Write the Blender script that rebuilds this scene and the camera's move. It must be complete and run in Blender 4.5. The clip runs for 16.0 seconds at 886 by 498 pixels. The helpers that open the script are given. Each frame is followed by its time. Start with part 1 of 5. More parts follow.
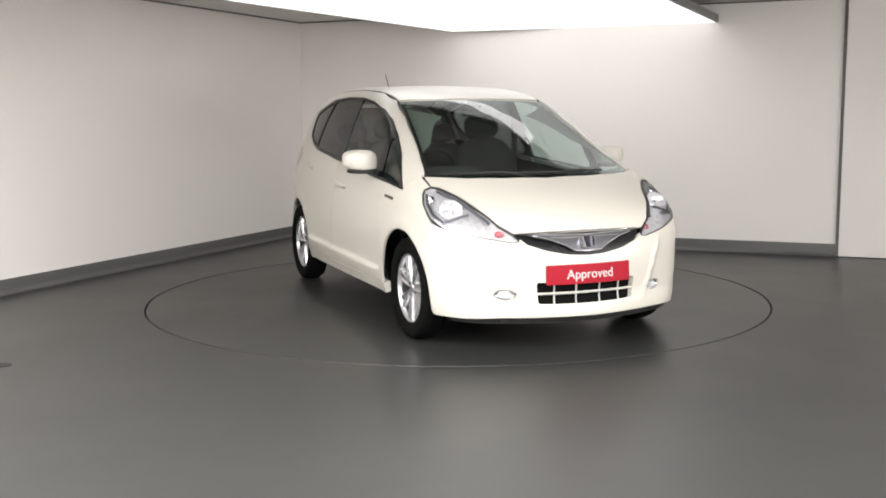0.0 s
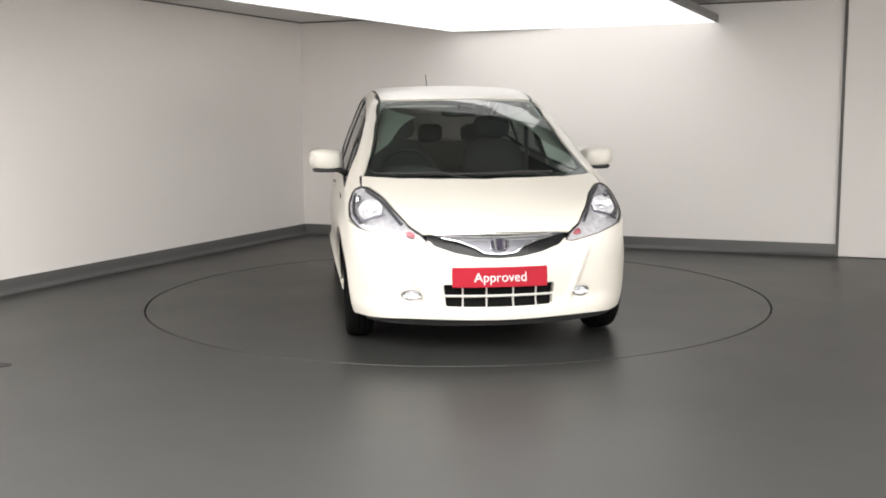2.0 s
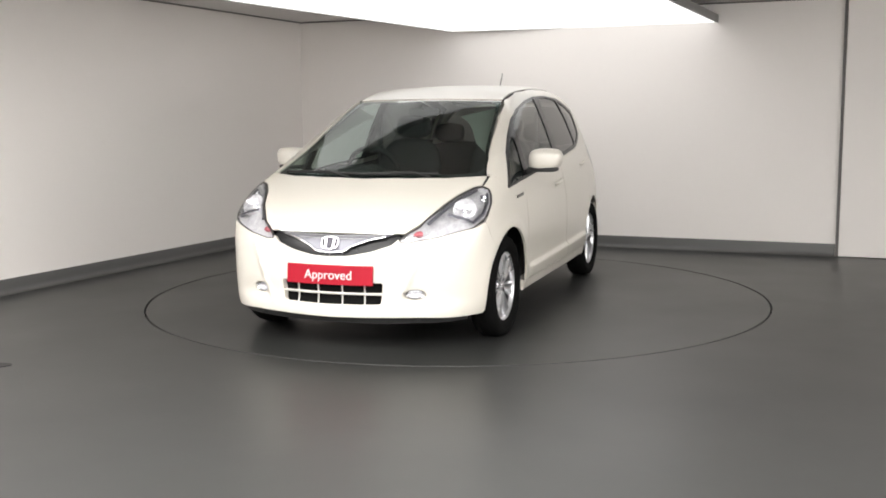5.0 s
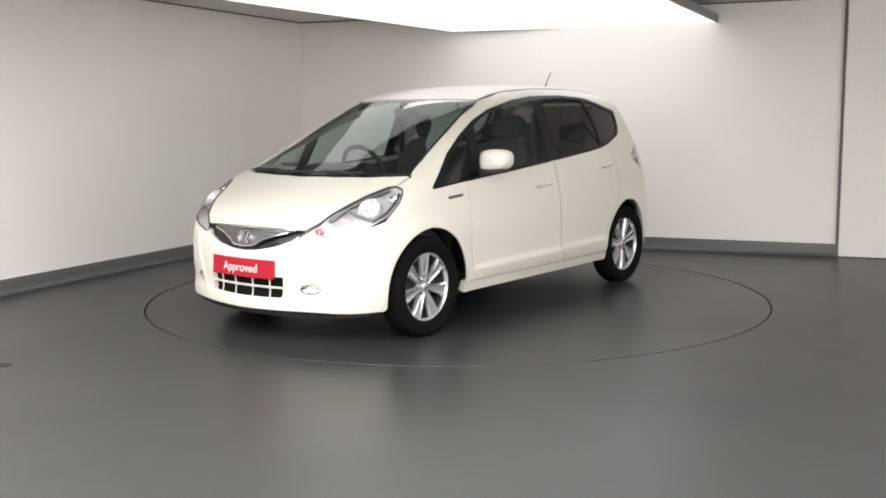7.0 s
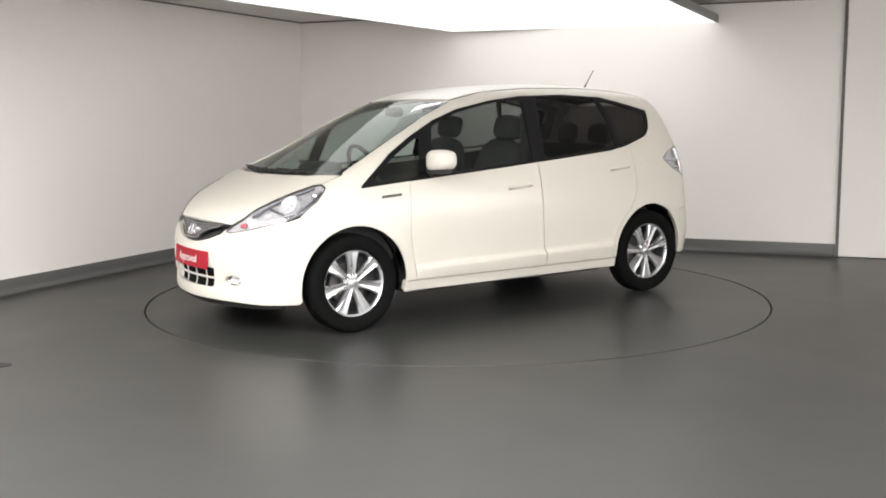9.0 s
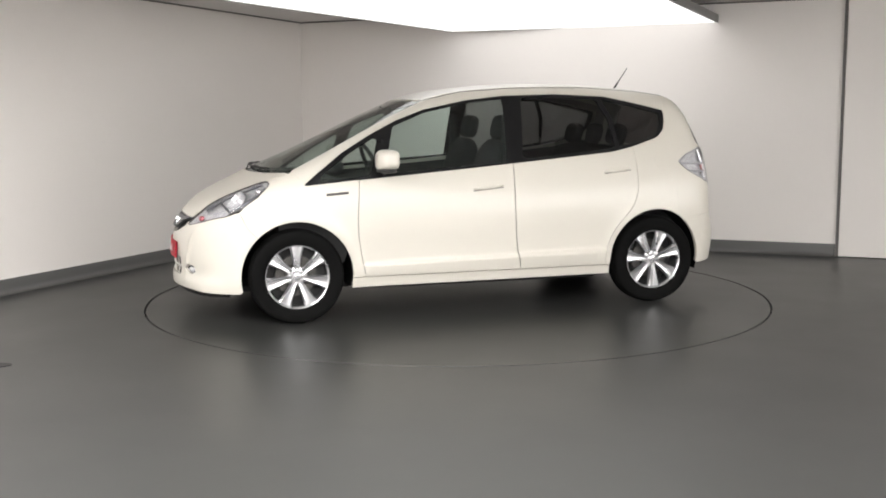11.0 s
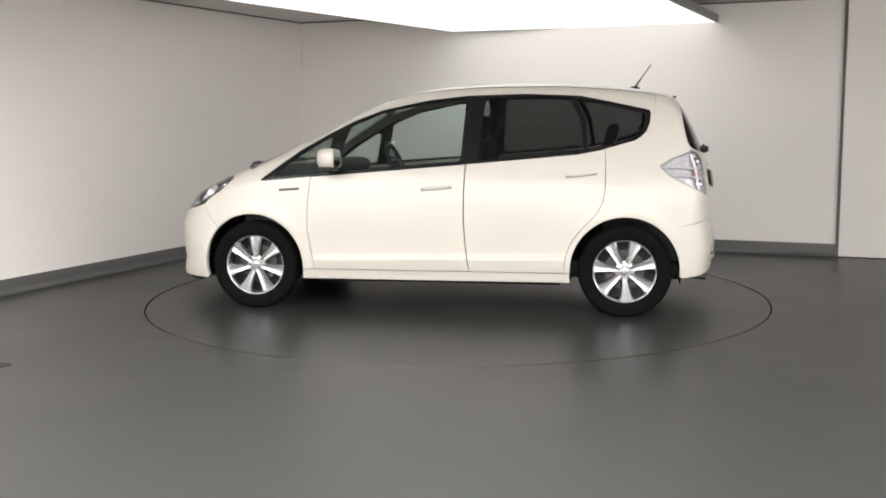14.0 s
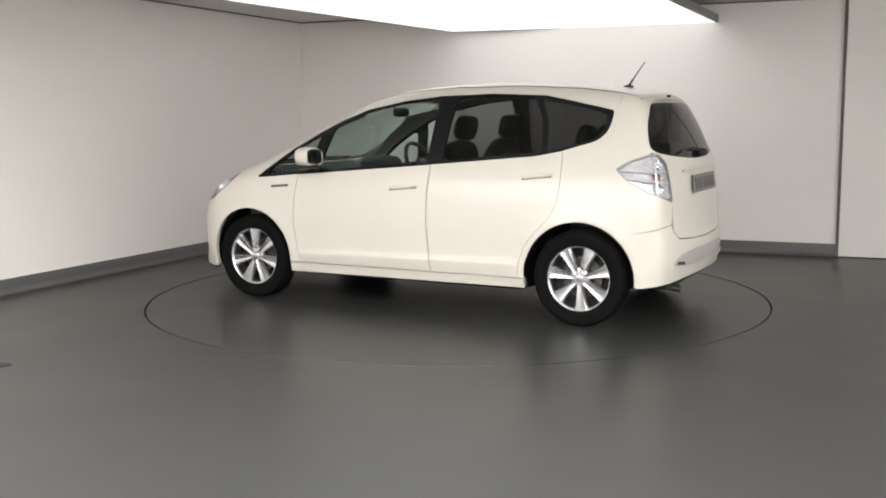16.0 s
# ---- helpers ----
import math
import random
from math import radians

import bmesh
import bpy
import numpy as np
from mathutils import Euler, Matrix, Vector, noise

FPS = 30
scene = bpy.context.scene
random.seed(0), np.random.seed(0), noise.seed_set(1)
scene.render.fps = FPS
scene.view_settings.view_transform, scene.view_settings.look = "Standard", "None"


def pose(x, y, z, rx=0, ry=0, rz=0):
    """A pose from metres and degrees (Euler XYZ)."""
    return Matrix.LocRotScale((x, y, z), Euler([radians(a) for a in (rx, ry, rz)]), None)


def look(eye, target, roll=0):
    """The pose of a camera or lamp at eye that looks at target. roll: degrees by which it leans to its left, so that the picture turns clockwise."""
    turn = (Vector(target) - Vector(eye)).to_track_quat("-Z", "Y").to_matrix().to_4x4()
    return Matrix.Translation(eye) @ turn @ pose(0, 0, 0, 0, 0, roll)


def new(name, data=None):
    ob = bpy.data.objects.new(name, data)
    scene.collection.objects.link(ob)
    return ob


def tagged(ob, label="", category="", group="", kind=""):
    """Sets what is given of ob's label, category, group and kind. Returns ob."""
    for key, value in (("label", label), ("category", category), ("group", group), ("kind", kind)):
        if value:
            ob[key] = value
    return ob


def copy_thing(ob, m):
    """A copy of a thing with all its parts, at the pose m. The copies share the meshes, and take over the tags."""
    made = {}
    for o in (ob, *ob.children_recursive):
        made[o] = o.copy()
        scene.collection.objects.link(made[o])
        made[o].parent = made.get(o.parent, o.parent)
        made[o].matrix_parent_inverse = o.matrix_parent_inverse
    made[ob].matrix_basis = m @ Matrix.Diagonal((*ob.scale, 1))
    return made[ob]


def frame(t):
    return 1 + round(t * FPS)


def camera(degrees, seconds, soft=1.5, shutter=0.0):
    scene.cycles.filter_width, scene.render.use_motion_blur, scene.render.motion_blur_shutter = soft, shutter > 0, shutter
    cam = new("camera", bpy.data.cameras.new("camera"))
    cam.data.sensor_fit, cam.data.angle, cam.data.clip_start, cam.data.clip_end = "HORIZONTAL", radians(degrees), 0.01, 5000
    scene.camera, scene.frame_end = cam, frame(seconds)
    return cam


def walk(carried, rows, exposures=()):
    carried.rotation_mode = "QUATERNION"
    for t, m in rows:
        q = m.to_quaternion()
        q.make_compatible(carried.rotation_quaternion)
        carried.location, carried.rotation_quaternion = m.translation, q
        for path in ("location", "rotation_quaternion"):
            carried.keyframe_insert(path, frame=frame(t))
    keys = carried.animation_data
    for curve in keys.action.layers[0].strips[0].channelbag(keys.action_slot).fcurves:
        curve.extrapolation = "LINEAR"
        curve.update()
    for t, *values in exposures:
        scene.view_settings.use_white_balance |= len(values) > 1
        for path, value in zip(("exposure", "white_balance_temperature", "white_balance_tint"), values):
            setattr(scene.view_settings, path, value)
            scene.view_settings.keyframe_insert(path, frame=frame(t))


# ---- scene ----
import collections
import mathutils

# ---- camera ----
cam = camera(46.37, 16.0, soft=1.85)
_e, _f = Vector((0.0, -7.543, 1.3208)), Vector((-0.013208, 0.991494, -0.12948))
CAM_POSE = look(_e, _e + _f, -0.386)
walk(cam, [(0.0, CAM_POSE), (16.0, CAM_POSE)], exposures=[(0.0, 0.25), (4.0, 0.15), (6.5, 0.22), (9.0, 0.32), (11.5, 0.17), (12.5, 0.17), (16.0, 0.12)])

# ---- world and exposure ----
# the studio is closed; the world only keeps a faint grey
world = bpy.data.worlds.new("world")
world.use_nodes = True
world.node_tree.nodes["Background"].inputs[0].default_value = (0.5, 0.5, 0.5, 1)
world.node_tree.nodes["Background"].inputs[1].default_value = 0.05
scene.world = world


# ---- materials ----
def mat(name, colour, rough=0.5, metal=0.0, vary=0.06, scale=3.0, fine=60.0, bump=0.0, coat=0.0, spec=0.5, rvary=0.05, emit=0.0):
    """A principled material with colour and gloss varied at two scales, and an optional fine bump."""
    m = bpy.data.materials.new(name)
    m.use_nodes = True
    nt = m.node_tree
    b = nt.nodes["Principled BSDF"]
    tc = nt.nodes.new("ShaderNodeTexCoord")
    n1 = nt.nodes.new("ShaderNodeTexNoise")
    n1.inputs["Scale"].default_value = scale
    n1.inputs["Detail"].default_value = 4
    n2 = nt.nodes.new("ShaderNodeTexNoise")
    n2.inputs["Scale"].default_value = fine
    n2.inputs["Detail"].default_value = 3
    for n in (n1, n2):
        nt.links.new(tc.outputs["Object"], n.inputs["Vector"])
    mix = nt.nodes.new("ShaderNodeMix")
    mix.data_type = "RGBA"
    lo = [max(0, c * (1 - vary)) for c in colour]
    hi = [min(1, c * (1 + vary)) for c in colour]
    mix.inputs[6].default_value, mix.inputs[7].default_value = (*lo, 1), (*hi, 1)
    add = nt.nodes.new("ShaderNodeMath")
    add.operation = "MULTIPLY_ADD"
    nt.links.new(n2.outputs["Fac"], add.inputs[0])
    add.inputs[1].default_value = 0.35
    sub = nt.nodes.new("ShaderNodeMath")
    sub.operation = "MULTIPLY_ADD"
    nt.links.new(n1.outputs["Fac"], sub.inputs[0])
    sub.inputs[1].default_value, sub.inputs[2].default_value = 1.3, -0.33
    nt.links.new(sub.outputs[0], add.inputs[2])
    nt.links.new(add.outputs[0], mix.inputs[0])
    nt.links.new(mix.outputs[2], b.inputs["Base Color"])
    mr = nt.nodes.new("ShaderNodeMapRange")
    mr.inputs["To Min"].default_value, mr.inputs["To Max"].default_value = max(0.02, rough - rvary), min(1, rough + rvary)
    nt.links.new(n1.outputs["Fac"], mr.inputs["Value"])
    nt.links.new(mr.outputs[0], b.inputs["Roughness"])
    b.inputs["Metallic"].default_value = metal
    b.inputs["Specular IOR Level"].default_value = spec
    b.inputs["Coat Weight"].default_value = coat
    b.inputs["Coat Roughness"].default_value = 0.16
    if bump:
        bp = nt.nodes.new("ShaderNodeBump")
        bp.inputs["Strength"].default_value = bump
        bp.inputs["Distance"].default_value = 0.004
        nt.links.new(n2.outputs["Fac"], bp.inputs["Height"])
        nt.links.new(bp.outputs[0], b.inputs["Normal"])
    if emit:
        b.inputs["Emission Color"].default_value = (*colour, 1)
        b.inputs["Emission Strength"].default_value = emit
    return m


def glass_mat(name, tint, gloss_rough=0.02, ior=1.42):
    """A thin pane: tinted see-through, with a mirror gloss that grows at grazing angles."""
    m = bpy.data.materials.new(name)
    m.use_nodes = True
    nt = m.node_tree
    out = nt.nodes["Material Output"]
    nt.nodes.remove(nt.nodes["Principled BSDF"])
    tr = nt.nodes.new("ShaderNodeBsdfTransparent")
    tr.inputs[0].default_value = (*tint, 1)
    gl = nt.nodes.new("ShaderNodeBsdfGlossy")
    gl.inputs["Roughness"].default_value = gloss_rough
    # gloss by Schlick's curve, the same from both sides of a thin pane
    lw = nt.nodes.new("ShaderNodeLayerWeight")
    lw.inputs["Blend"].default_value = 0.5
    pw = nt.nodes.new("ShaderNodeMath")
    pw.operation, pw.inputs[1].default_value = "POWER", 5.0
    nt.links.new(lw.outputs["Facing"], pw.inputs[0])
    f0 = 1.6 * ((ior - 1) / (ior + 1))**2
    fr = nt.nodes.new("ShaderNodeMath")
    fr.operation, fr.inputs[1].default_value, fr.inputs[2].default_value = "MULTIPLY_ADD", 1 - f0, f0
    nt.links.new(pw.outputs[0], fr.inputs[0])
    mx = nt.nodes.new("ShaderNodeMixShader")
    nt.links.new(fr.outputs[0], mx.inputs[0])
    nt.links.new(tr.outputs[0], mx.inputs[1])
    nt.links.new(gl.outputs[0], mx.inputs[2])
    nt.links.new(mx.outputs[0], out.inputs["Surface"])
    return m


def glow_mat(name, colour, strength):
    m = bpy.data.materials.new(name)
    m.use_nodes = True
    nt = m.node_tree
    nt.nodes.remove(nt.nodes["Principled BSDF"])
    em = nt.nodes.new("ShaderNodeEmission")
    em.inputs[0].default_value, em.inputs[1].default_value = (*colour, 1), strength
    nt.links.new(em.outputs[0], nt.nodes["Material Output"].inputs["Surface"])
    return m


M_WALL = mat("wall_paint", (0.86, 0.822, 0.793), 0.65, vary=0.025, scale=0.7, fine=25, bump=0.05, spec=0.3)
M_CEIL = mat("ceiling_paint", (0.78, 0.755, 0.74), 0.8, vary=0.03, scale=1.0, fine=30, spec=0.2)
M_FLOOR = mat("floor_resin", (0.029, 0.0295, 0.0284), 0.38, vary=0.12, scale=0.9, fine=18, bump=0.02, spec=0.40, rvary=0.08)
M_SKIRT = mat("skirting_vinyl", (0.095, 0.095, 0.093), 0.45, vary=0.08, scale=2.0, fine=40)
M_JOINT = mat("grey_joint", (0.16, 0.15, 0.145), 0.7)
M_GAP = mat("dark_gap", (0.005, 0.005, 0.005), 0.9, spec=0.1)
M_CLOTH = glow_mat("light_cloth", (1.0, 0.985, 0.965), 1.4)
# glow of the added fill box, which is out of view
M_LIGHT = glow_mat("soft_fill_light", (1.0, 0.978, 0.95), 7.0)
M_STAND = glow_mat("standing_fill_light", (1.0, 0.978, 0.95), 6.0)
M_TUBE = glow_mat("tube_light", (1.0, 0.98, 0.96), 5.0)
M_FRAME = mat("aluminium_frame", (0.33, 0.33, 0.33), 0.45, 0.8)
M_PAINT = mat("pearl_white_paint", (0.645, 0.614, 0.552), 0.30, vary=0.012, scale=2.0, fine=300, coat=0.35, spec=0.35, rvary=0.02)
M_BLACKGLOSS = mat("black_gloss_trim", (0.008, 0.008, 0.009), 0.25, vary=0.1, spec=0.3)
M_BLACK = mat("black_plastic", (0.018, 0.018, 0.018), 0.6, vary=0.15, fine=120, bump=0.1)
M_RUBBER = mat("tyre_rubber", (0.006, 0.006, 0.006), 0.85, vary=0.2, fine=90, bump=0.2, spec=0.05)
M_ALLOY = mat("alloy", (0.64, 0.64, 0.66), 0.28, 0.85, vary=0.05, fine=150)
M_STEEL = mat("brake_steel", (0.11, 0.105, 0.10), 0.45, 0.7, vary=0.2)
M_CHROME = mat("chrome", (0.80, 0.80, 0.82), 0.10, 1.0, vary=0.03, rvary=0.03)
M_SATIN = mat("satin_grille", (0.17, 0.17, 0.19), 0.36, 0.85, vary=0.05)
M_SEAT = mat("seat_cloth", (0.036, 0.037, 0.039), 0.9, vary=0.25, scale=8, fine=200, bump=0.3, spec=0.1)
M_DASH = mat("dashboard_plastic", (0.035, 0.035, 0.036), 0.7, vary=0.15, fine=150, bump=0.15)
M_LINER = mat("headliner_cloth", (0.28, 0.27, 0.255), 0.95, vary=0.05, spec=0.1)
M_RED = mat("red_plate", (0.34, 0.006, 0.02), 0.5, vary=0.06, scale=5, spec=0.25)
M_WHITE = mat("white_print", (0.72, 0.66, 0.65), 0.5)
M_BAR = mat("intake_bar", (0.55, 0.54, 0.51), 0.4)
M_BARREL = mat("shaded_rim_barrel", (0.16, 0.16, 0.165), 0.4, 0.8, vary=0.1)
M_GREYPLATE = mat("grey_plate", (0.20, 0.19, 0.185), 0.5, vary=0.1, scale=20)
# mottled tone stands in for the light and dark of reflector facets
M_REFL = mat("lamp_reflector", (0.76, 0.745, 0.80), 0.22, 0.40, vary=0.34, scale=38, rvary=0.08)
M_AMBER = mat("pink_indicator", (0.50, 0.13, 0.15), 0.2, 0.1)
M_LENSRED = mat("red_lamp_core", (0.45, 0.22, 0.22), 0.15, 0.2)
M_GLASS = glass_mat("clear_glass", (0.74, 0.82, 0.79), ior=1.5)
M_SCREEN = glass_mat("windscreen_glass", (0.58, 0.69, 0.65), ior=1.30)
M_PRIV = glass_mat("privacy_glass", (0.22, 0.225, 0.225))
M_REARGLASS = glass_mat("rear_glass", (0.13, 0.12, 0.12))
M_LENS = glass_mat("clear_lens", (0.95, 0.955, 0.965), ior=1.25)


# ---- mesh helpers ----
def link(name, me, material, parent=None, label=""):
    ob = new(name, me)
    if material is not None:
        me.materials.append(material)
    if parent is not None:
        ob.parent = parent
    if label:
        ob["label"] = label
    return ob


def part(name, bm, material, parent, label=""):
    """Links a bmesh as one mesh object under a thing or a part."""
    bmesh.ops.recalc_face_normals(bm, faces=bm.faces[:])
    me = bpy.data.meshes.new(name)
    bm.to_mesh(me)
    bm.free()
    return link(name, me, material, parent, label)


def smooth(ob, angle=35):
    ob.data.shade_smooth()
    ob.data.set_sharp_from_angle(angle=radians(angle))
    return ob


def box(bm, lo, hi, m=None, bevel=0.0, segs=2):
    r = bmesh.ops.create_cube(bm, size=1)
    vs = r["verts"]
    for v in vs:
        v.co = Vector([lo[i] + (v.co[i] + 0.5) * (hi[i] - lo[i]) for i in range(3)])
    if bevel:
        es = list({e for v in vs for e in v.link_edges})
        out = bmesh.ops.bevel(bm, geom=es, offset=bevel, segments=segs, affect="EDGES", profile=0.5)
        vs = list({v for f in out["faces"] for v in f.verts} | {v for v in vs if v.is_valid})
    if m is not None:
        bmesh.ops.transform(bm, matrix=m, verts=vs)
    return vs


def prism(bm, pts, z0, z1, m=None):
    """An upright prism over an outline in x, y."""
    lo = [bm.verts.new((p[0], p[1], z0)) for p in pts]
    hi = [bm.verts.new((p[0], p[1], z1)) for p in pts]
    n = len(pts)
    bm.faces.new(lo[::-1])
    bm.faces.new(hi)
    for i in range(n):
        bm.faces.new((lo[i], lo[(i + 1) % n], hi[(i + 1) % n], hi[i]))
    if m is not None:
        bmesh.ops.transform(bm, matrix=m, verts=lo + hi)
    return lo + hi


def lathe(bm, prof, n=48, m=None, closed=False):
    """Turns a profile of (r, h) round the y axis."""
    rings = []
    for r, h in prof:
        rings.append([bm.verts.new((r * math.cos(2 * math.pi * k / n), h, r * math.sin(2 * math.pi * k / n))) for k in range(n)])
    pairs = list(zip(rings, rings[1:])) + ([(rings[-1], rings[0])] if closed else [])
    for a, b in pairs:
        for k in range(n):
            bm.faces.new((a[k], a[(k + 1) % n], b[(k + 1) % n], b[k]))
    vs = [v for r in rings for v in r]
    if m is not None:
        bmesh.ops.transform(bm, matrix=m, verts=vs)
    return vs


def tube(bm, pts, r, n=10, taper=None):
    """A round bar along points; taper gives the end radius."""
    rings = []
    pts = [Vector(p) for p in pts]
    for i, p in enumerate(pts):
        d = (pts[min(i + 1, len(pts) - 1)] - pts[max(i - 1, 0)]).normalized()
        a = d.orthogonal().normalized()
        if rings:
            a = (prev - d * prev.dot(d)).normalized()
        prev = a
        b = d.cross(a)
        rr = r if taper is None else r + (taper - r) * i / (len(pts) - 1)
        rings.append([bm.verts.new(p + (a * math.cos(2 * math.pi * k / n) + b * math.sin(2 * math.pi * k / n)) * rr) for k in range(n)])
    for q, s in zip(rings, rings[1:]):
        for k in range(n):
            bm.faces.new((q[k], q[(k + 1) % n], s[(k + 1) % n], s[k]))
    bm.faces.new(rings[0][::-1])
    bm.faces.new(rings[-1])


# ---- the studio ----
CORNER = Vector((-1.70, 3.98))
U = Vector((math.cos(radians(-21.6)), math.sin(radians(-21.6))))
W_ = Vector((math.cos(radians(66.5)), math.sin(radians(66.5))))
ROOM_H = 2.325
RIGHT, BACK = 9.4, 13.0


def plan(u, w):
    p = CORNER + U * u - W_ * w
    return (p.x, p.y)


def slab(name, pts, z0, z1, material, label="", kind="structure"):
    bm = bmesh.new()
    prism(bm, pts, z0, z1)
    ob = part(name, bm, material, None)
    return tagged(ob, label, name.split("_")[0], kind=kind)


def build_room():
    t = 0.2
    slab("wall_west", [plan(-t, -t), plan(-t, BACK), plan(0, BACK), plan(0, 0)], 0, ROOM_H, M_WALL, "off-white painted studio wall over a grey skirting")
    slab("wall_north", [plan(0, 0), plan(RIGHT, 0), plan(RIGHT, -t), plan(-t, -t)], 0, ROOM_H, M_WALL, "off-white painted studio wall over a grey skirting")
    slab("wall_east", [plan(RIGHT, -t), plan(RIGHT, BACK), plan(RIGHT + t, BACK), plan(RIGHT + t, -t)], 0, ROOM_H, M_WALL, "off-white painted studio wall")
    slab("wall_south", [plan(-t, BACK), plan(-t, BACK + t), plan(RIGHT + t, BACK + t), plan(RIGHT + t, BACK)], 0, ROOM_H, M_WALL, "off-white painted studio wall")
    slab("ceiling", [plan(-t, -t), plan(RIGHT + t, -t), plan(RIGHT + t, BACK + t), plan(-t, BACK + t)], ROOM_H, ROOM_H + 0.15, M_CEIL, "flat grey-white painted studio ceiling")
    # floor with a round hole for the turntable
    R, n = 2.2245, 160
    bm = bmesh.new()
    outer = [plan(-t, -t), plan(-t, BACK + t), plan(RIGHT + t, BACK + t), plan(RIGHT + t, -t)]
    ring = [bm.verts.new((R * math.cos(2 * math.pi * k / n), R * math.sin(2 * math.pi * k / n), 0)) for k in range(n)]
    ov = [bm.verts.new((*p, 0)) for p in outer]
    es = [bm.edges.new((ring[k], ring[(k + 1) % n])) for k in range(n)] + [bm.edges.new((ov[k], ov[(k + 1) % 4])) for k in range(4)]
    bmesh.ops.triangle_fill(bm, use_beauty=True, use_dissolve=False, edges=es)
    low = [bm.verts.new((v.co.x, v.co.y, -0.04)) for v in ring]
    for k in range(n):
        bm.faces.new((ring[k], ring[(k + 1) % n], low[(k + 1) % n], low[k]))
    for f in bm.faces:
        if abs(f.normal.z) > 0.5 and f.normal.z < 0:
            f.normal_flip()
    me = bpy.data.meshes.new("floor")
    bm.to_mesh(me)
    bm.free()
    tagged(link("floor", me, M_FLOOR), "smooth grey resin floor with a soft sheen", "floor", kind="structure")
    bm = bmesh.new()
    prism(bm, outer, -0.12, -0.04)
    tagged(part("floor_pit", bm, M_GAP, None), "dark pit below the turntable rim", "floor", kind="structure")
    # coved skirting
    h = 0.112
    for name, a, b in (("baseboard_west", (0, 0.012), (0, BACK)), ("baseboard_north", (0, 0), (5.568, 0))):
        bm = bmesh.new()
        prof = [(0, h), (0.010, h), (0.012, h - 0.004), (0.012, 0.045), (0.016, 0.025), (0.026, 0.010), (0.045, 0.002), (0.045, -0.01), (0, -0.01)]
        d = (0, 1) if name.endswith("north") else (1, 0)
        rows = []
        for e in (a, b):
            rows.append([bm.verts.new((*plan(e[0] + d[0] * o, e[1] + d[1] * o), z)) for o, z in prof])
        for k in range(len(prof)):
            bm.faces.new((rows[0][k], rows[0][(k + 1) % len(prof)], rows[1][(k + 1) % len(prof)], rows[1][k]))
        bm.faces.new(rows[0])
        bm.faces.new(rows[1][::-1])
        smooth(tagged(part(name, bm, M_SKIRT, None), "dark grey coved vinyl skirting", "baseboard", kind="structure"))
    # the boarded panel that stands proud of the far wall
    bm = bmesh.new()
    box(bm, (0, -0.0, 0.006), (RIGHT - 5.60, 0.055, ROOM_H), bevel=0.006)
    ob = part("panel", bm, M_WALL, None)
    ob.matrix_world = Matrix.Translation((*plan(5.60, 0.056), 0)) @ Matrix(((U.x, W_.x, 0, 0), (U.y, W_.y, 0, 0), (0, 0, 1, 0), (0, 0, 0, 1)))
    tagged(ob, "off-white boarded panel standing proud of the wall", "panel", kind="structure")


def build_trim():
    f = Matrix(((U.x, W_.x, 0, 0), (U.y, W_.y, 0, 0), (0, 0, 1, 0), (0, 0, 0, 1)))
    # grey strips carry the shade of the gaps beside the panel and under the ceiling
    for name, at, lo, hi in (("trim_joint", plan(5.57, 0.0), (0, -0.03, 0.0), (0.026, -0.001, ROOM_H - 0.001)),
                             ("trim_north", plan(0.014, 0.0), (0, -0.013, ROOM_H - 0.014), (5.55, -0.001, ROOM_H - 0.001)),
                             ("trim_west", plan(0.0, 0.0), (0.001, -BACK, ROOM_H - 0.014), (0.013, -0.001, ROOM_H - 0.001))):
        bm = bmesh.new()
        box(bm, lo, hi)
        ob = part(name, bm, M_JOINT, None)
        ob.matrix_world = Matrix.Translation((*at, 0)) @ f
        tagged(ob, "thin grey strip in place of a shadow gap in the wall", "trim", kind="structure")
    # a dark scuff plug in the floor near the west wall
    bm = bmesh.new()
    prism(bm, [(0.05 * math.cos(a) * 1.6, 0.05 * math.sin(a)) for a in np.linspace(0, 2 * math.pi, 20, endpoint=False)], 0.0, 0.003)
    ob = tagged(part("floor_plug", bm, M_BLACK, None), "small dark round plug set in the grey floor", "floor plug")
    ob.location = (-2.47, -2.155, 0.0)


def build_turntable():
    """A flush disc: its resin-coated deck, and the band round it."""
    R, n = 2.2125, 160
    root = tagged(new("turntable"), "flush round turntable of grey resin in the floor", "turntable")
    bm = bmesh.new()
    prism(bm, [((R - 0.007) * math.cos(2 * math.pi * k / n), (R - 0.007) * math.sin(2 * math.pi * k / n)) for k in range(n)], -0.038, 0.0)
    part("deck", bm, M_FLOOR, root, "smooth grey resin deck")
    bm = bmesh.new()
    lathe(bm, [(R - 0.0065, -0.038), (R - 0.0065, -0.0005), (R - 0.001, -0.0005), (R, -0.002), (R, -0.038)], n, Matrix.Rotation(radians(90), 4, "X"), closed=True)
    part("edge_band", bm, M_FLOOR, root, "resin-coated edge band")
    return root


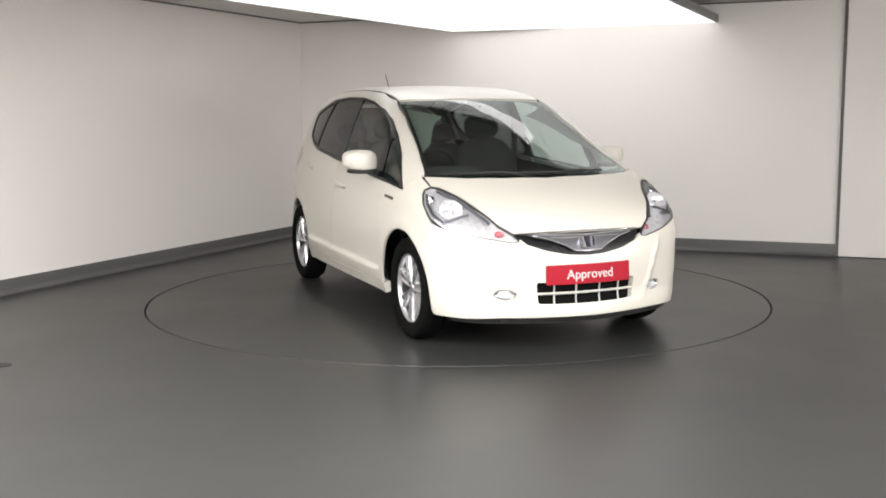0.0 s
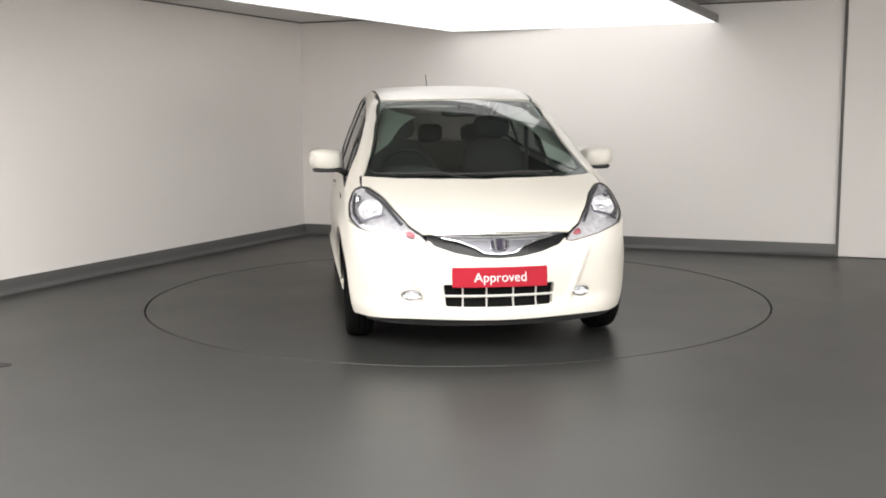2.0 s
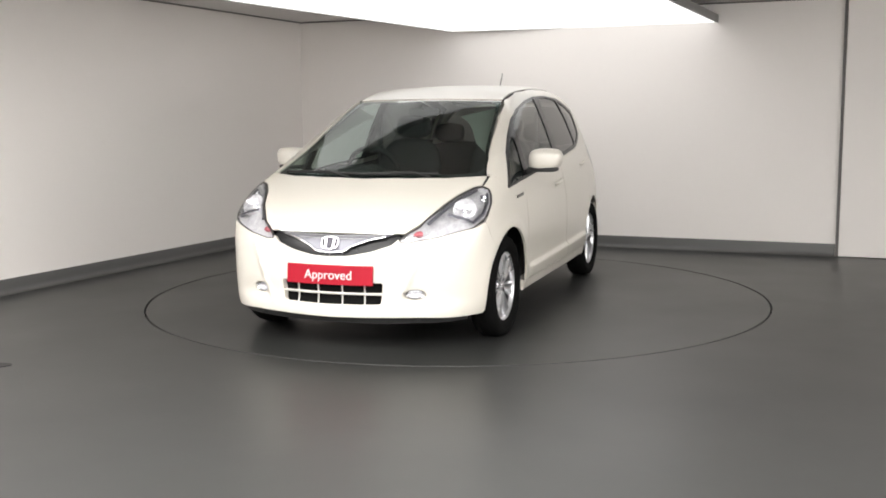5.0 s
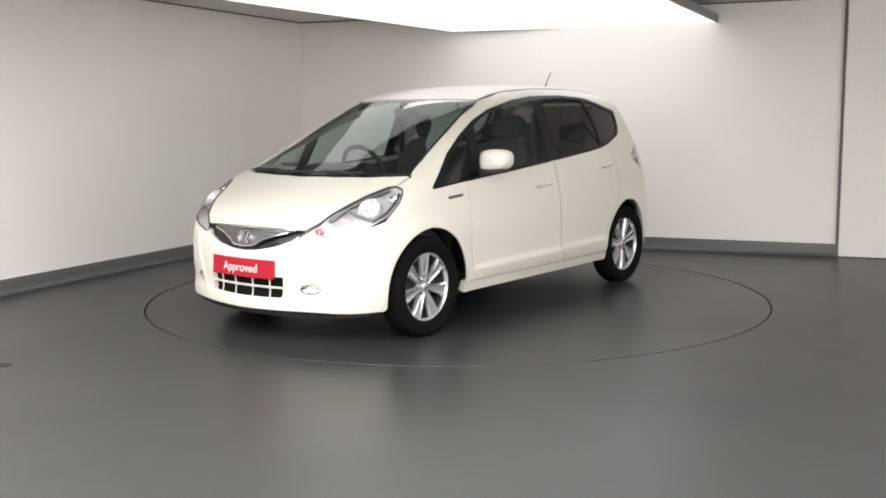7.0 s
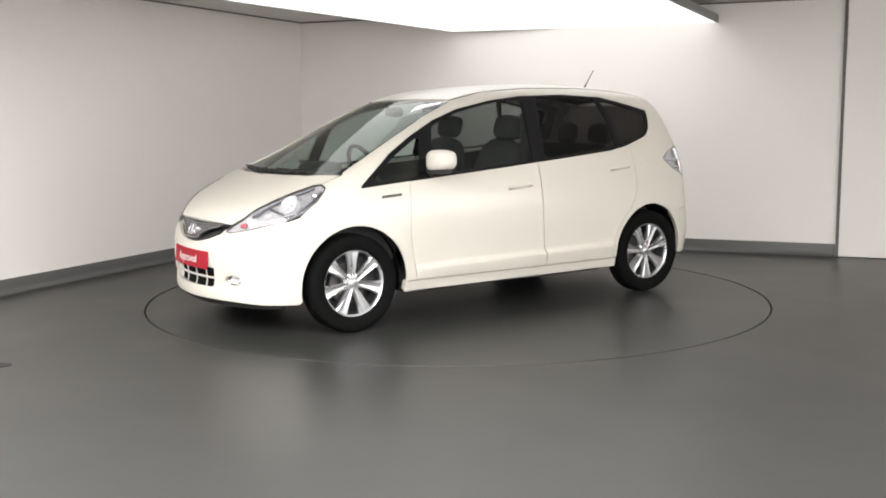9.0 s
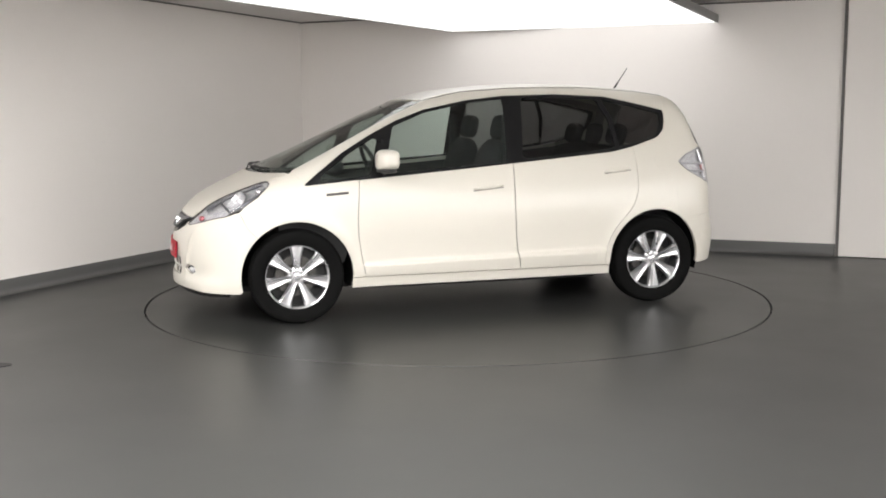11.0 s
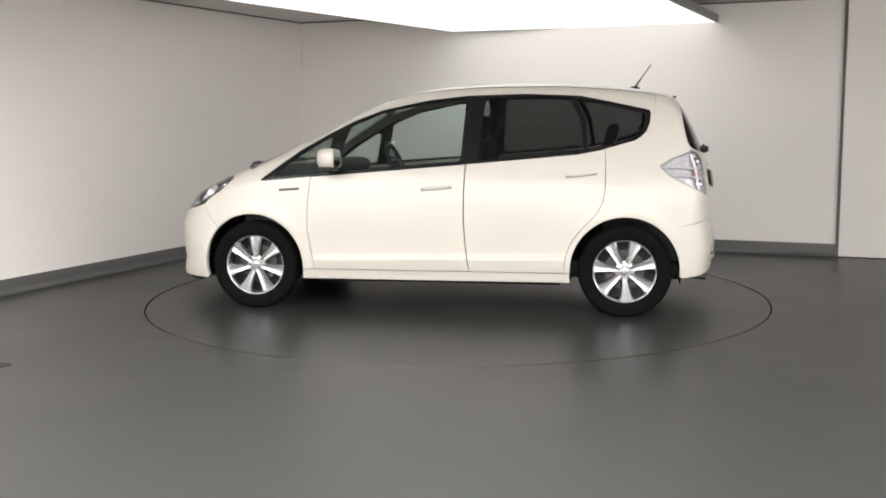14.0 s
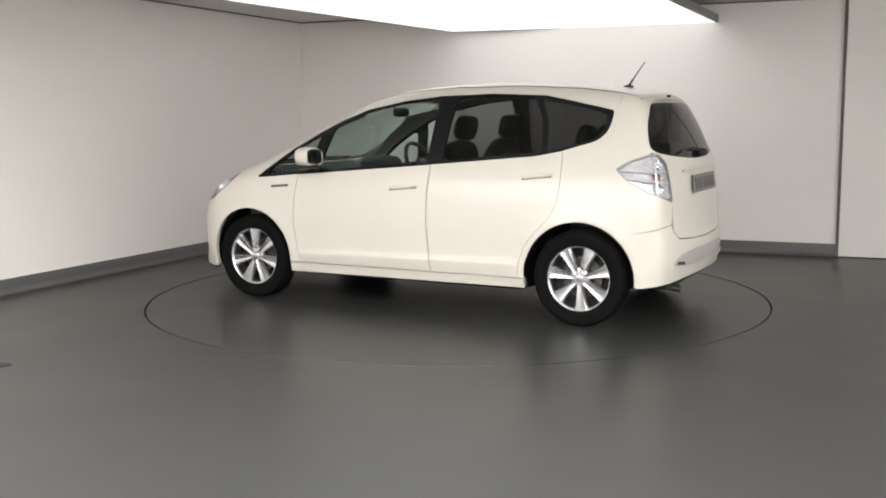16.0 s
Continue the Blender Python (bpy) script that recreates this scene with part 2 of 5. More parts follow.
def light_box(q, z, label, strips=(), cloth=None):
    """A hung light box: glowing cloth in a thin frame, brighter where its tubes run."""
    root = tagged(new("light_box"), label, "lamp", group="studio light boxes")
    root.location = (0, 0, z)
    bm = bmesh.new()
    prism(bm, q, 0.004, 0.05)
    part("diffuser", bm, cloth or M_LIGHT, root, "evenly glowing white cloth")
    for s_ in strips:
        bm = bmesh.new()
        prism(bm, s_, 0.0, 0.0035)
        part("tube_strip", bm, M_TUBE, root, "brighter strip under the tubes")
    c = (q[0] + q[1] + q[2] + q[3]) / 4
    for a, b in zip(q, q[1:] + q[:1]):
        bm = bmesh.new()
        d = (b - a).normalized()
        o = Vector((d.y, -d.x))
        if o.dot((a + b) / 2 - c) < 0:
            o = -o
        prism(bm, [a + o * 0.002, b + o * 0.002, b + o * 0.022 + d * 0.02, a + o * 0.022 - d * 0.02], 0.0, 0.07)
        part("frame", bm, M_FRAME, root, "thin aluminium edge")
    bm = bmesh.new()
    prism(bm, [c + (p - c) * 1.004 for p in q], 0.072, 0.08)
    part("backing", bm, M_FRAME, root)
    for p in q:
        bm = bmesh.new()
        a = c + (p - c) * 0.8
        tube(bm, [(a.x, a.y, 0.08), (a.x, a.y, ROOM_H - z + 0.002)], 0.004, 8)
        part("hanger", bm, M_FRAME, root, "thin steel hanger")


def build_lights():
    eye, k = Vector((0.0, -7.543)), (2.15 - 1.3208) / (2.10 - 1.3208)
    far_l, far_r = (eye + (p - eye) * k for p in (Vector((-0.03, 2.57)), Vector((2.33, 1.85))))
    # its near edge, just short of the tubes, which run parallel to the far wall
    edge, lean, across = Vector((0.43, 0.15)), Vector((-0.03, 1.0)), Vector((-U.y, U.x))

    def to_edge(p, d):
        return p - d * ((p - edge).dot(lean) / d.dot(lean))
    near_r = to_edge(far_r, Vector((0.86, 2.0)).normalized())
    near_l = to_edge(far_l, Vector((1.57, 2.94)).normalized())
    c = Vector((0.43, 0.34))
    strip = [c + U * a + across * b for a, b in ((-1.1, -0.09), (0.42, -0.09), (0.42, 0.09), (-1.1, 0.09))]
    light_box([far_l, far_r, near_r, near_l], 2.15, "large white glowing light box hung over the turntable", [strip], M_CLOTH)
    # added fill lights, none in view: one hung over the camera, three standing walls
    light_box([Vector(plan(u, w)) for u, w in ((0.8, 6.3), (8.6, 6.3), (8.6, 10.2), (0.8, 10.2))], 2.18, "added white light box, out of view, filling the near half of the studio")
    for u in (2.6, 6.9):
        standing_fill_light(Vector(plan(u, 12.55)), 2.3, 1.95, -21.6)
    # side fill, added to brighten the west wall and the right of the floor
    standing_fill_light(Vector(plan(9.1, 5.6)), 5.4, 1.95, 68.4)


def standing_fill_light(at, wide, tall, turn):
    """An added tall light wall on feet, out of view, filling towards the turntable."""
    root = tagged(new("fill_light_wall"), "added tall white light wall, out of view, filling towards the turntable", "lamp", group="standing light walls")
    root.matrix_world = Matrix.Translation((at.x, at.y, 0)) @ Matrix.Rotation(radians(turn), 4, "Z")
    bm = bmesh.new()
    box(bm, (-wide / 2, 0.0, 1.0), (wide / 2, 0.03, 0.15 + tall))
    part("diffuser", bm, M_STAND, root, "glowing white cloth")
    bm = bmesh.new()
    box(bm, (-wide / 2 - 0.03, -0.12, 0.96), (wide / 2 + 0.03, -0.004, 0.18 + tall), bevel=0.01)
    part("case", bm, M_FRAME, root, "grey metal case")
    for x in (-wide / 2 + 0.3, wide / 2 - 0.3):
        bm = bmesh.new()
        box(bm, (x - 0.03, -0.3, 0.0), (x + 0.03, 0.2, 0.05), bevel=0.008)
        box(bm, (x - 0.02, -0.08, 0.05), (x + 0.02, -0.04, 0.97))
        part("foot", bm, M_FRAME, root)


build_room()
build_trim()
turntable = build_turntable()
build_lights()


# ---- the car's outer skin, as one smooth form: x forward, y to its left, z up ----
def curve(xs, ys):
    """A smooth curve through knots, with flat ends continued straight."""
    xs, ys = np.array(xs, float), np.array(ys, float)
    d = np.gradient(ys, xs)

    def f(x):
        x = np.asarray(x, float)
        i = np.clip(np.searchsorted(xs, x) - 1, 0, len(xs) - 2)
        h = xs[i + 1] - xs[i]
        t = np.clip((x - xs[i]) / h, 0, 1)
        y = (2 * t**3 - 3 * t**2 + 1) * ys[i] + (t**3 - 2 * t**2 + t) * h * d[i] + (3 * t**2 - 2 * t**3) * ys[i + 1] + (t**3 - t**2) * h * d[i + 1]
        return y + np.where(x < xs[0], (x - xs[0]) * d[0], 0) + np.where(x > xs[-1], (x - xs[-1]) * d[-1], 0)
    return f


# top line at the middle, from the tail to the nose
TOP = curve([-1.9, -1.62, -1.44, -1.23, -1.0, -0.8, -0.6, -0.4, -0.2, 0.0, 0.2, 0.36, 0.6, 0.9, 1.2, 1.44, 1.52, 1.6, 1.7, 1.8, 1.9, 1.97, 2.03, 2.1],
            [1.34, 1.43, 1.467, 1.498, 1.519, 1.529, 1.533, 1.531, 1.523, 1.507, 1.478, 1.437, 1.342, 1.205, 1.068, 0.963, 0.922, 0.885, 0.836, 0.778, 0.706, 0.645, 0.575, 0.48])
CROWN = curve([-1.9, -0.5, 0.3, 0.6, 1.2, 1.5, 1.8, 2.0], [0.10, 0.08, 0.09, 0.13, 0.155, 0.12, 0.14, 0.16])
# half width by height at the middle of the car
SIDE = curve([0.1, 0.2, 0.26, 0.31, 0.36, 0.45, 0.6, 0.75, 0.85, 0.95, 1.02, 1.15, 1.3, 1.45, 1.55],
             [0.76, 0.80, 0.818, 0.828, 0.832, 0.836, 0.843, 0.833, 0.815, 0.786, 0.760, 0.713, 0.652, 0.585, 0.54])
# narrowing of the plan towards nose and tail
TAPER = curve([-2.0, -1.8, -1.6, -1.4, -1.2, -0.9, -0.5, 0.0, 0.8, 1.1, 1.3, 1.5, 1.7, 1.9, 2.1],
              [0.16, 0.105, 0.07, 0.045, 0.026, 0.010, 0.002, 0.0, 0.0, 0.002, 0.006, 0.022, 0.056, 0.12, 0.21])
NOSE = curve([0.05, 0.15, 0.21, 0.255, 0.31, 0.40, 0.50, 0.58, 0.66, 0.8, 1.0], [1.92, 1.962, 1.988, 1.990, 1.979, 1.985, 1.984, 1.980, 1.968, 1.94, 1.9])
TAIL = curve([0.05, 0.15, 0.24, 0.34, 0.44, 0.52, 0.6, 0.75, 0.9, 1.03, 1.14, 1.26, 1.36, 1.42, 1.5],
             [-1.79, -1.81, -1.83, -1.845, -1.856, -1.848, -1.833, -1.822, -1.806, -1.782, -1.737, -1.680, -1.625, -1.592, -1.54])


def smax(a, b, k):
    h = np.clip(0.5 + 0.5 * (a - b) / k, 0, 1)
    return b + (a - b) * h + k * h * (1 - h)


def skin(P):
    """Signed form of the closed body: below 0 is inside."""
    x, y, z = P[..., 0], np.abs(P[..., 1]), P[..., 2]
    slope = (TOP(x + 0.01) - TOP(x - 0.01)) / 0.02
    top = (z - (TOP(x) - CROWN(x) * y * y)) / np.sqrt(1 + slope**2)
    flare = 0.012 * np.exp(-((np.hypot(x - 1.25, z - 0.305) - 0.37) / 0.05)**2) + 0.010 * np.exp(-((np.hypot(x + 1.25, z - 0.305) - 0.37) / 0.05)**2)
    ridge = 0.024 / (1 + np.exp(np.clip((z - 0.382 + 0.018 * x) / 0.0055, -40, 40))) * np.clip((z - 0.25) / 0.12, 0, 1) * np.clip((0.86 - x) / 0.12, 0, 1) * np.clip((x + 0.92) / 0.12, 0, 1)
    side = y - (SIDE(z) - TAPER(x) + flare + ridge)
    nose = x - (NOSE(z) - 0.40 * y * y - 0.25 * np.clip(y - 0.5, 0, 1)**2)
    fold = 0.014 * np.exp(-((y - (0.388 + 0.42 * (z - 0.275))) / 0.017)**2) * np.clip((z - 0.25) / 0.08, 0, 1) * np.clip((0.64 - z) / 0.1, 0, 1)
    nose = nose - fold
    tail = (TAIL(z) + 0.14 * y * y + 0.30 * np.clip(y - 0.42, 0, 1)**2 - x) * 0.95
    f = smax(side, top, 0.10)
    f = smax(f, nose, 0.13)
    return smax(f, tail, 0.09)


class Chart:
    """A map of the skin: flat along a direction, or round an upright axis."""

    def __init__(self, way=None, axis=None, front=1):
        self.axis, self.front = axis, front
        if way is not None:
            self.n = np.array(way, float) / np.linalg.norm(way)
            up = np.array([0, 0, 1.0]) if abs(self.n[2]) < 0.8 else np.array([1.0, 0, 0])
            self.a = np.cross(up, self.n)
            self.a /= np.linalg.norm(self.a)
            self.b = np.cross(self.n, self.a)

    def flat(self, P):
        P = np.asarray(P, float)
        if self.axis is None:
            return np.stack([P @ self.a, P @ self.b], -1)
        return np.stack([np.arctan2(P[..., 1], self.front * (P[..., 0] - self.axis)) * 0.8, P[..., 2]], -1)

    def lift(self, Q):
        Q = np.asarray(Q, float)
        if self.axis is None:
            o = Q[:, :1] * self.a + Q[:, 1:] * self.b
            d = np.broadcast_to(self.n, o.shape)
            far, near = 2.3, -0.3
        else:
            th = Q[:, 0] / 0.8
            o = np.stack([np.full(len(Q), self.axis), np.zeros(len(Q)), Q[:, 1]], -1)
            d = np.stack([self.front * np.cos(th), np.sin(th), np.zeros(len(Q))], -1)
            far, near = 1.6, 0.05
        steps = np.linspace(far, near, 70)
        hi = np.full(len(Q), near)
        lo = np.full(len(Q), near)
        done = np.zeros(len(Q), bool)
        prev = far
        for s in steps[1:]:
            inside = (skin(o + d * s) < 0) & ~done
            hi[inside], lo[inside] = prev, s
            done |= inside
            prev = s
        for _ in range(18):
            m = (hi + lo) / 2
            inside = skin(o + d * m[:, None]) < 0
            lo, hi = np.where(inside, m, lo), np.where(inside, hi, m)
        return o + d * ((hi + lo) / 2)[:, None]


def normals(P):
    g = np.zeros_like(P)
    for i in range(3):
        e = np.zeros(3)
        e[i] = 2e-3
        g[:, i] = skin(P + e) - skin(P - e)
    return g / np.linalg.norm(g, axis=1, keepdims=True)


def inside(pts, poly):
    x, y = pts[:, 0], pts[:, 1]
    r = np.zeros(len(pts), bool)
    for (x0, y0), (x1, y1) in zip(poly, np.roll(poly, -1, 0)):
        c = ((y0 > y) != (y1 > y)) & (x < (x1 - x0) * (y - y0) / (y1 - y0 + 1e-12) + x0)
        r ^= c
    return r


def near(pts, poly):
    d = np.full(len(pts), 9.0)
    for a, b in zip(poly, np.roll(poly, -1, 0)):
        e = b - a
        t = np.clip(((pts - a) @ e) / (e @ e + 1e-12), 0, 1)
        d = np.minimum(d, np.linalg.norm(pts - a - t[:, None] * e, axis=1))
    return d


def cut_corners(q, n):
    for _ in range(n):
        nx = np.roll(q, -1, 0)
        q = np.stack([q * 0.78 + nx * 0.22, q * 0.22 + nx * 0.78], 1).reshape(-1, 2)
    return q


def spaced(q, step):
    out = []
    for a, b in zip(q, np.roll(q, -1, 0)):
        n = max(1, int(np.ceil(np.linalg.norm(b - a) / step)))
        out += [a + (b - a) * k / n for k in range(n)]
    return np.array(out)


def inset(q, g):
    """Draws a closed outline in by g."""
    area = np.sum(q[:, 0] * np.roll(q[:, 1], -1) - np.roll(q[:, 0], -1) * q[:, 1])
    e0, e1 = q - np.roll(q, 1, 0), np.roll(q, -1, 0) - q
    nn = []
    for e in (e0, e1):
        e = e / (np.linalg.norm(e, axis=1, keepdims=True) + 1e-9)
        nn.append(np.stack([-e[:, 1], e[:, 0]], 1) * np.sign(area))
    b = nn[0] + nn[1]
    b /= np.maximum(0.5, np.sum(b * b, 1, keepdims=True) / 2)
    return q + b * g


def sheet(chart, outline, holes=(), step=0.03, off=0.0, gap=0.0025, lip=0.014, rounds=0, hole_rounds=1, mirror=False, bulge=None):
    """Vertices, faces and normals of a panel of the skin, cut to an outline of rough points, with a folded lip."""
    loops = []
    for k, o in enumerate([outline, *holes]):
        q = chart.flat(np.array(o, float))
        q = cut_corners(q, rounds if k == 0 else hole_rounds)
        q = spaced(q, step)
        if gap:
            q = inset(q, gap if k == 0 else -gap)
        loops.append(q)
    lo, hi = loops[0].min(0), loops[0].max(0)
    gx, gy = np.meshgrid(np.arange(lo[0], hi[0], step), np.arange(lo[1], hi[1], step * 0.87))
    gx[::2] += step / 2
    g = np.stack([gx.ravel(), gy.ravel()], 1)
    ok = inside(g, loops[0]) & (near(g, loops[0]) > step * 0.45)
    for h in loops[1:]:
        ok &= ~inside(g, h) & (near(g, h) > step * 0.45)
    pts = np.concatenate(loops + [g[ok]])
    edges, n = [], 0
    for q in loops:
        edges += [(n + k, n + (k + 1) % len(q)) for k in range(len(q))]
        n += len(q)
    cdt = mathutils.geometry.delaunay_2d_cdt([Vector(p) for p in pts], edges, [], 0, 1e-6)
    P2 = np.array([tuple(v) for v in cdt[0]])
    tri = np.array([f for f in cdt[2] if len(f) == 3])
    c = P2[tri].mean(1)
    keep = inside(c, loops[0])
    for h in loops[1:]:
        keep &= ~inside(c, h)
    tri = tri[keep]
    P = chart.lift(P2)
    N = normals(P)
    d = np.full(len(P), off)
    if bulge is not None:
        dist = np.min([near(P2, q) for q in loops], axis=0)
        d = d + bulge(dist)
        P = P + N * d[:, None]
    else:
        P = P + N * off
    # winding by the normals
    fn = np.cross(P[tri[:, 1]] - P[tri[:, 0]], P[tri[:, 2]] - P[tri[:, 0]])
    flip = np.sum(fn * N[tri[:, 0]], 1) < 0
    tri[flip] = tri[flip][:, ::-1]
    V, F, NN = [P], [tuple(map(int, t)) for t in tri], [N]
    if lip:
        cnt = collections.Counter()
        for t in tri:
            for k in range(3):
                cnt[(int(t[k]), int(t[(k + 1) % 3]))] += 1
        rim = [e for e in cnt if (e[1], e[0]) not in cnt]
        m = len(P)
        vv, nv = [], []
        for a, b in rim:
            t = P[b] - P[a]
            o = np.cross(t, N[a])
            o = o / (np.linalg.norm(o) + 1e-12)
            vv += [P[a], P[b], P[b] - N[b] * lip, P[a] - N[a] * lip]
            nv += [o] * 4
            F.append((m + 1, m, m + 3, m + 2))
            m += 4
        V.append(np.array(vv)), NN.append(np.array(nv))
    V, NN = np.concatenate(V), np.concatenate(NN)
    if mirror:
        V, NN, F = V * (1, -1, 1), NN * (1, -1, 1), [f[::-1] for f in F]
    return V, F, NN


def panel(name, sheets, material, parent, label=""):
    V, F, N, m = [], [], [], 0
    for v, f, n in sheets:
        V.append(v), N.append(n)
        F += [tuple(i + m for i in t) for t in f]
        m += len(v)
    V, N = np.concatenate(V), np.concatenate(N)
    me = bpy.data.meshes.new(name)
    me.from_pydata([tuple(p) for p in V], [], F)
    me.shade_smooth()
    me.normals_split_custom_set_from_vertices([tuple(n) for n in N])
    return link(name, me, material, parent, label)


def arch(cx, r, a0, a1, n=14, y=0.8):
    return [(cx + r * math.cos(radians(a)), y, 0.305 + r * math.sin(radians(a))) for a in np.linspace(a0, a1, n)]


def S(*pts):
    return [(x, 0.8, z) for x, z in pts]


def T(*pts):
    return [(x, y, 1.0) for x, y in pts]


SIDEC, TOPC = Chart((0, 1, 0)), Chart((0, 0, 1))


def onside(pts):
    """The same outline, laid on the flank."""
    return [tuple(p) for p in SIDEC.lift(SIDEC.flat(np.array(pts, float)))]


def dense(pts, n=4):
    """The same outline with each edge cut in n, so that rounding stays close to its corners."""
    return [tuple(np.array(a) + (np.array(b) - np.array(a)) * k / n) for a, b in zip(pts, pts[1:] + pts[:1]) for k in range(n)]


def both(half):
    """An outline of its left half, from the middle round to the middle, with the right half added."""
    return half + [(x, -y, z) for x, y, z in half[::-1] if abs(y) > 1e-6]


def along(chart, pts, n):
    """An open line with each stretch cut in n, laid on the skin."""
    q = chart.flat(np.array(pts, float))
    q = [a + (b - a) * k / n for a, b in zip(q, q[1:]) for k in range(n)] + [q[-1]]
    return [tuple(p) for p in chart.lift(np.array(q))]


NOSEC, TAILC = Chart(axis=1.0, front=1), Chart(axis=-1.1, front=-1)
LAMPC = Chart((0.72, 0.6, 0.35))

# outlines shared by neighbours
DLO_TOP = [(1.12, 0.945), (0.938, 1.081), (0.748, 1.191), (0.56, 1.284), (0.37, 1.352), (0.068, 1.413), (-0.196, 1.442), (-0.572, 1.452), (-0.948, 1.436), (-1.135, 1.398), (-1.395, 1.340)]
DLO_REAR = [(-1.403, 1.32), (-1.398, 1.262), (-1.378, 1.205), (-1.34, 1.165), (-1.30, 1.143)]
BELT = [(-1.115, 1.090), (-0.935, 1.056), (-0.378, 1.008), (-0.21, 0.994), (0.07, 0.970), (0.40, 0.944), (0.745, 0.917), (0.842, 0.909)]
DLO_FRONT = [(1.175, 0.879), (1.192, 0.882), (1.188, 0.892)]
SEAM_F = [(0.842, 0.909), (0.850, 0.82), (0.864, 0.66), (0.862, 0.56), (0.842, 0.42), (0.815, 0.288)]
SEAM_B = [(-0.21, 0.994), (-0.204, 0.82), (-0.204, 0.62), (-0.214, 0.46), (-0.24, 0.288)]
SEAM_R = [(-1.115, 1.090), (-1.122, 0.98), (-1.122, 0.86), (-1.112, 0.77), (-1.075, 0.685), (-1.0, 0.604)]
SCREEN_SIDE = [(0.352, 0.528), (0.60, 0.560), (0.90, 0.610), (1.10, 0.652), (1.262, 0.694)]
SCREEN_BASE = [(1.335, 0.600), (1.392, 0.485), (1.440, 0.280), (1.464, 0.0)]
HOOD_SIDE = [(1.285, 0.716), (1.412, 0.716), (1.45, 0.672), (1.55, 0.612), (1.70, 0.553), (1.82, 0.478), (1.868, 0.415)]
LAMP_KNOTS = [(1.405, 0.752, 0.893), (1.425, 0.772, 0.866), (1.475, 0.788, 0.812), (1.566, 0.788, 0.742), (1.69, 0.752, 0.694), (1.83, 0.60, 0.655), (1.898, 0.44, 0.624), (1.912, 0.395, 0.632)]
LAMP_OUT = along(LAMPC, LAMP_KNOTS, 5)
GRILLE_LOW = [(1.905, 0.388, 0.640), (1.929, 0.354, 0.609), (1.964, 0.244, 0.573), (1.984, 0.121, 0.550), (1.991, 0.0, 0.543)]


GATE_EDGE = [(-1.60, 0.470, 1.392), (-1.60, 0.568, 1.28), (-1.62, 0.614, 1.18), (-1.65, 0.640, 1.078), (-1.69, 0.612, 1.071), (-1.732, 0.578, 1.012), (-1.774, 0.562, 0.806), (-1.774, 0.575, 0.776), (-1.79, 0.583, 0.70), (-1.80, 0.580, 0.60), (-1.83, 0.53, 0.552)]


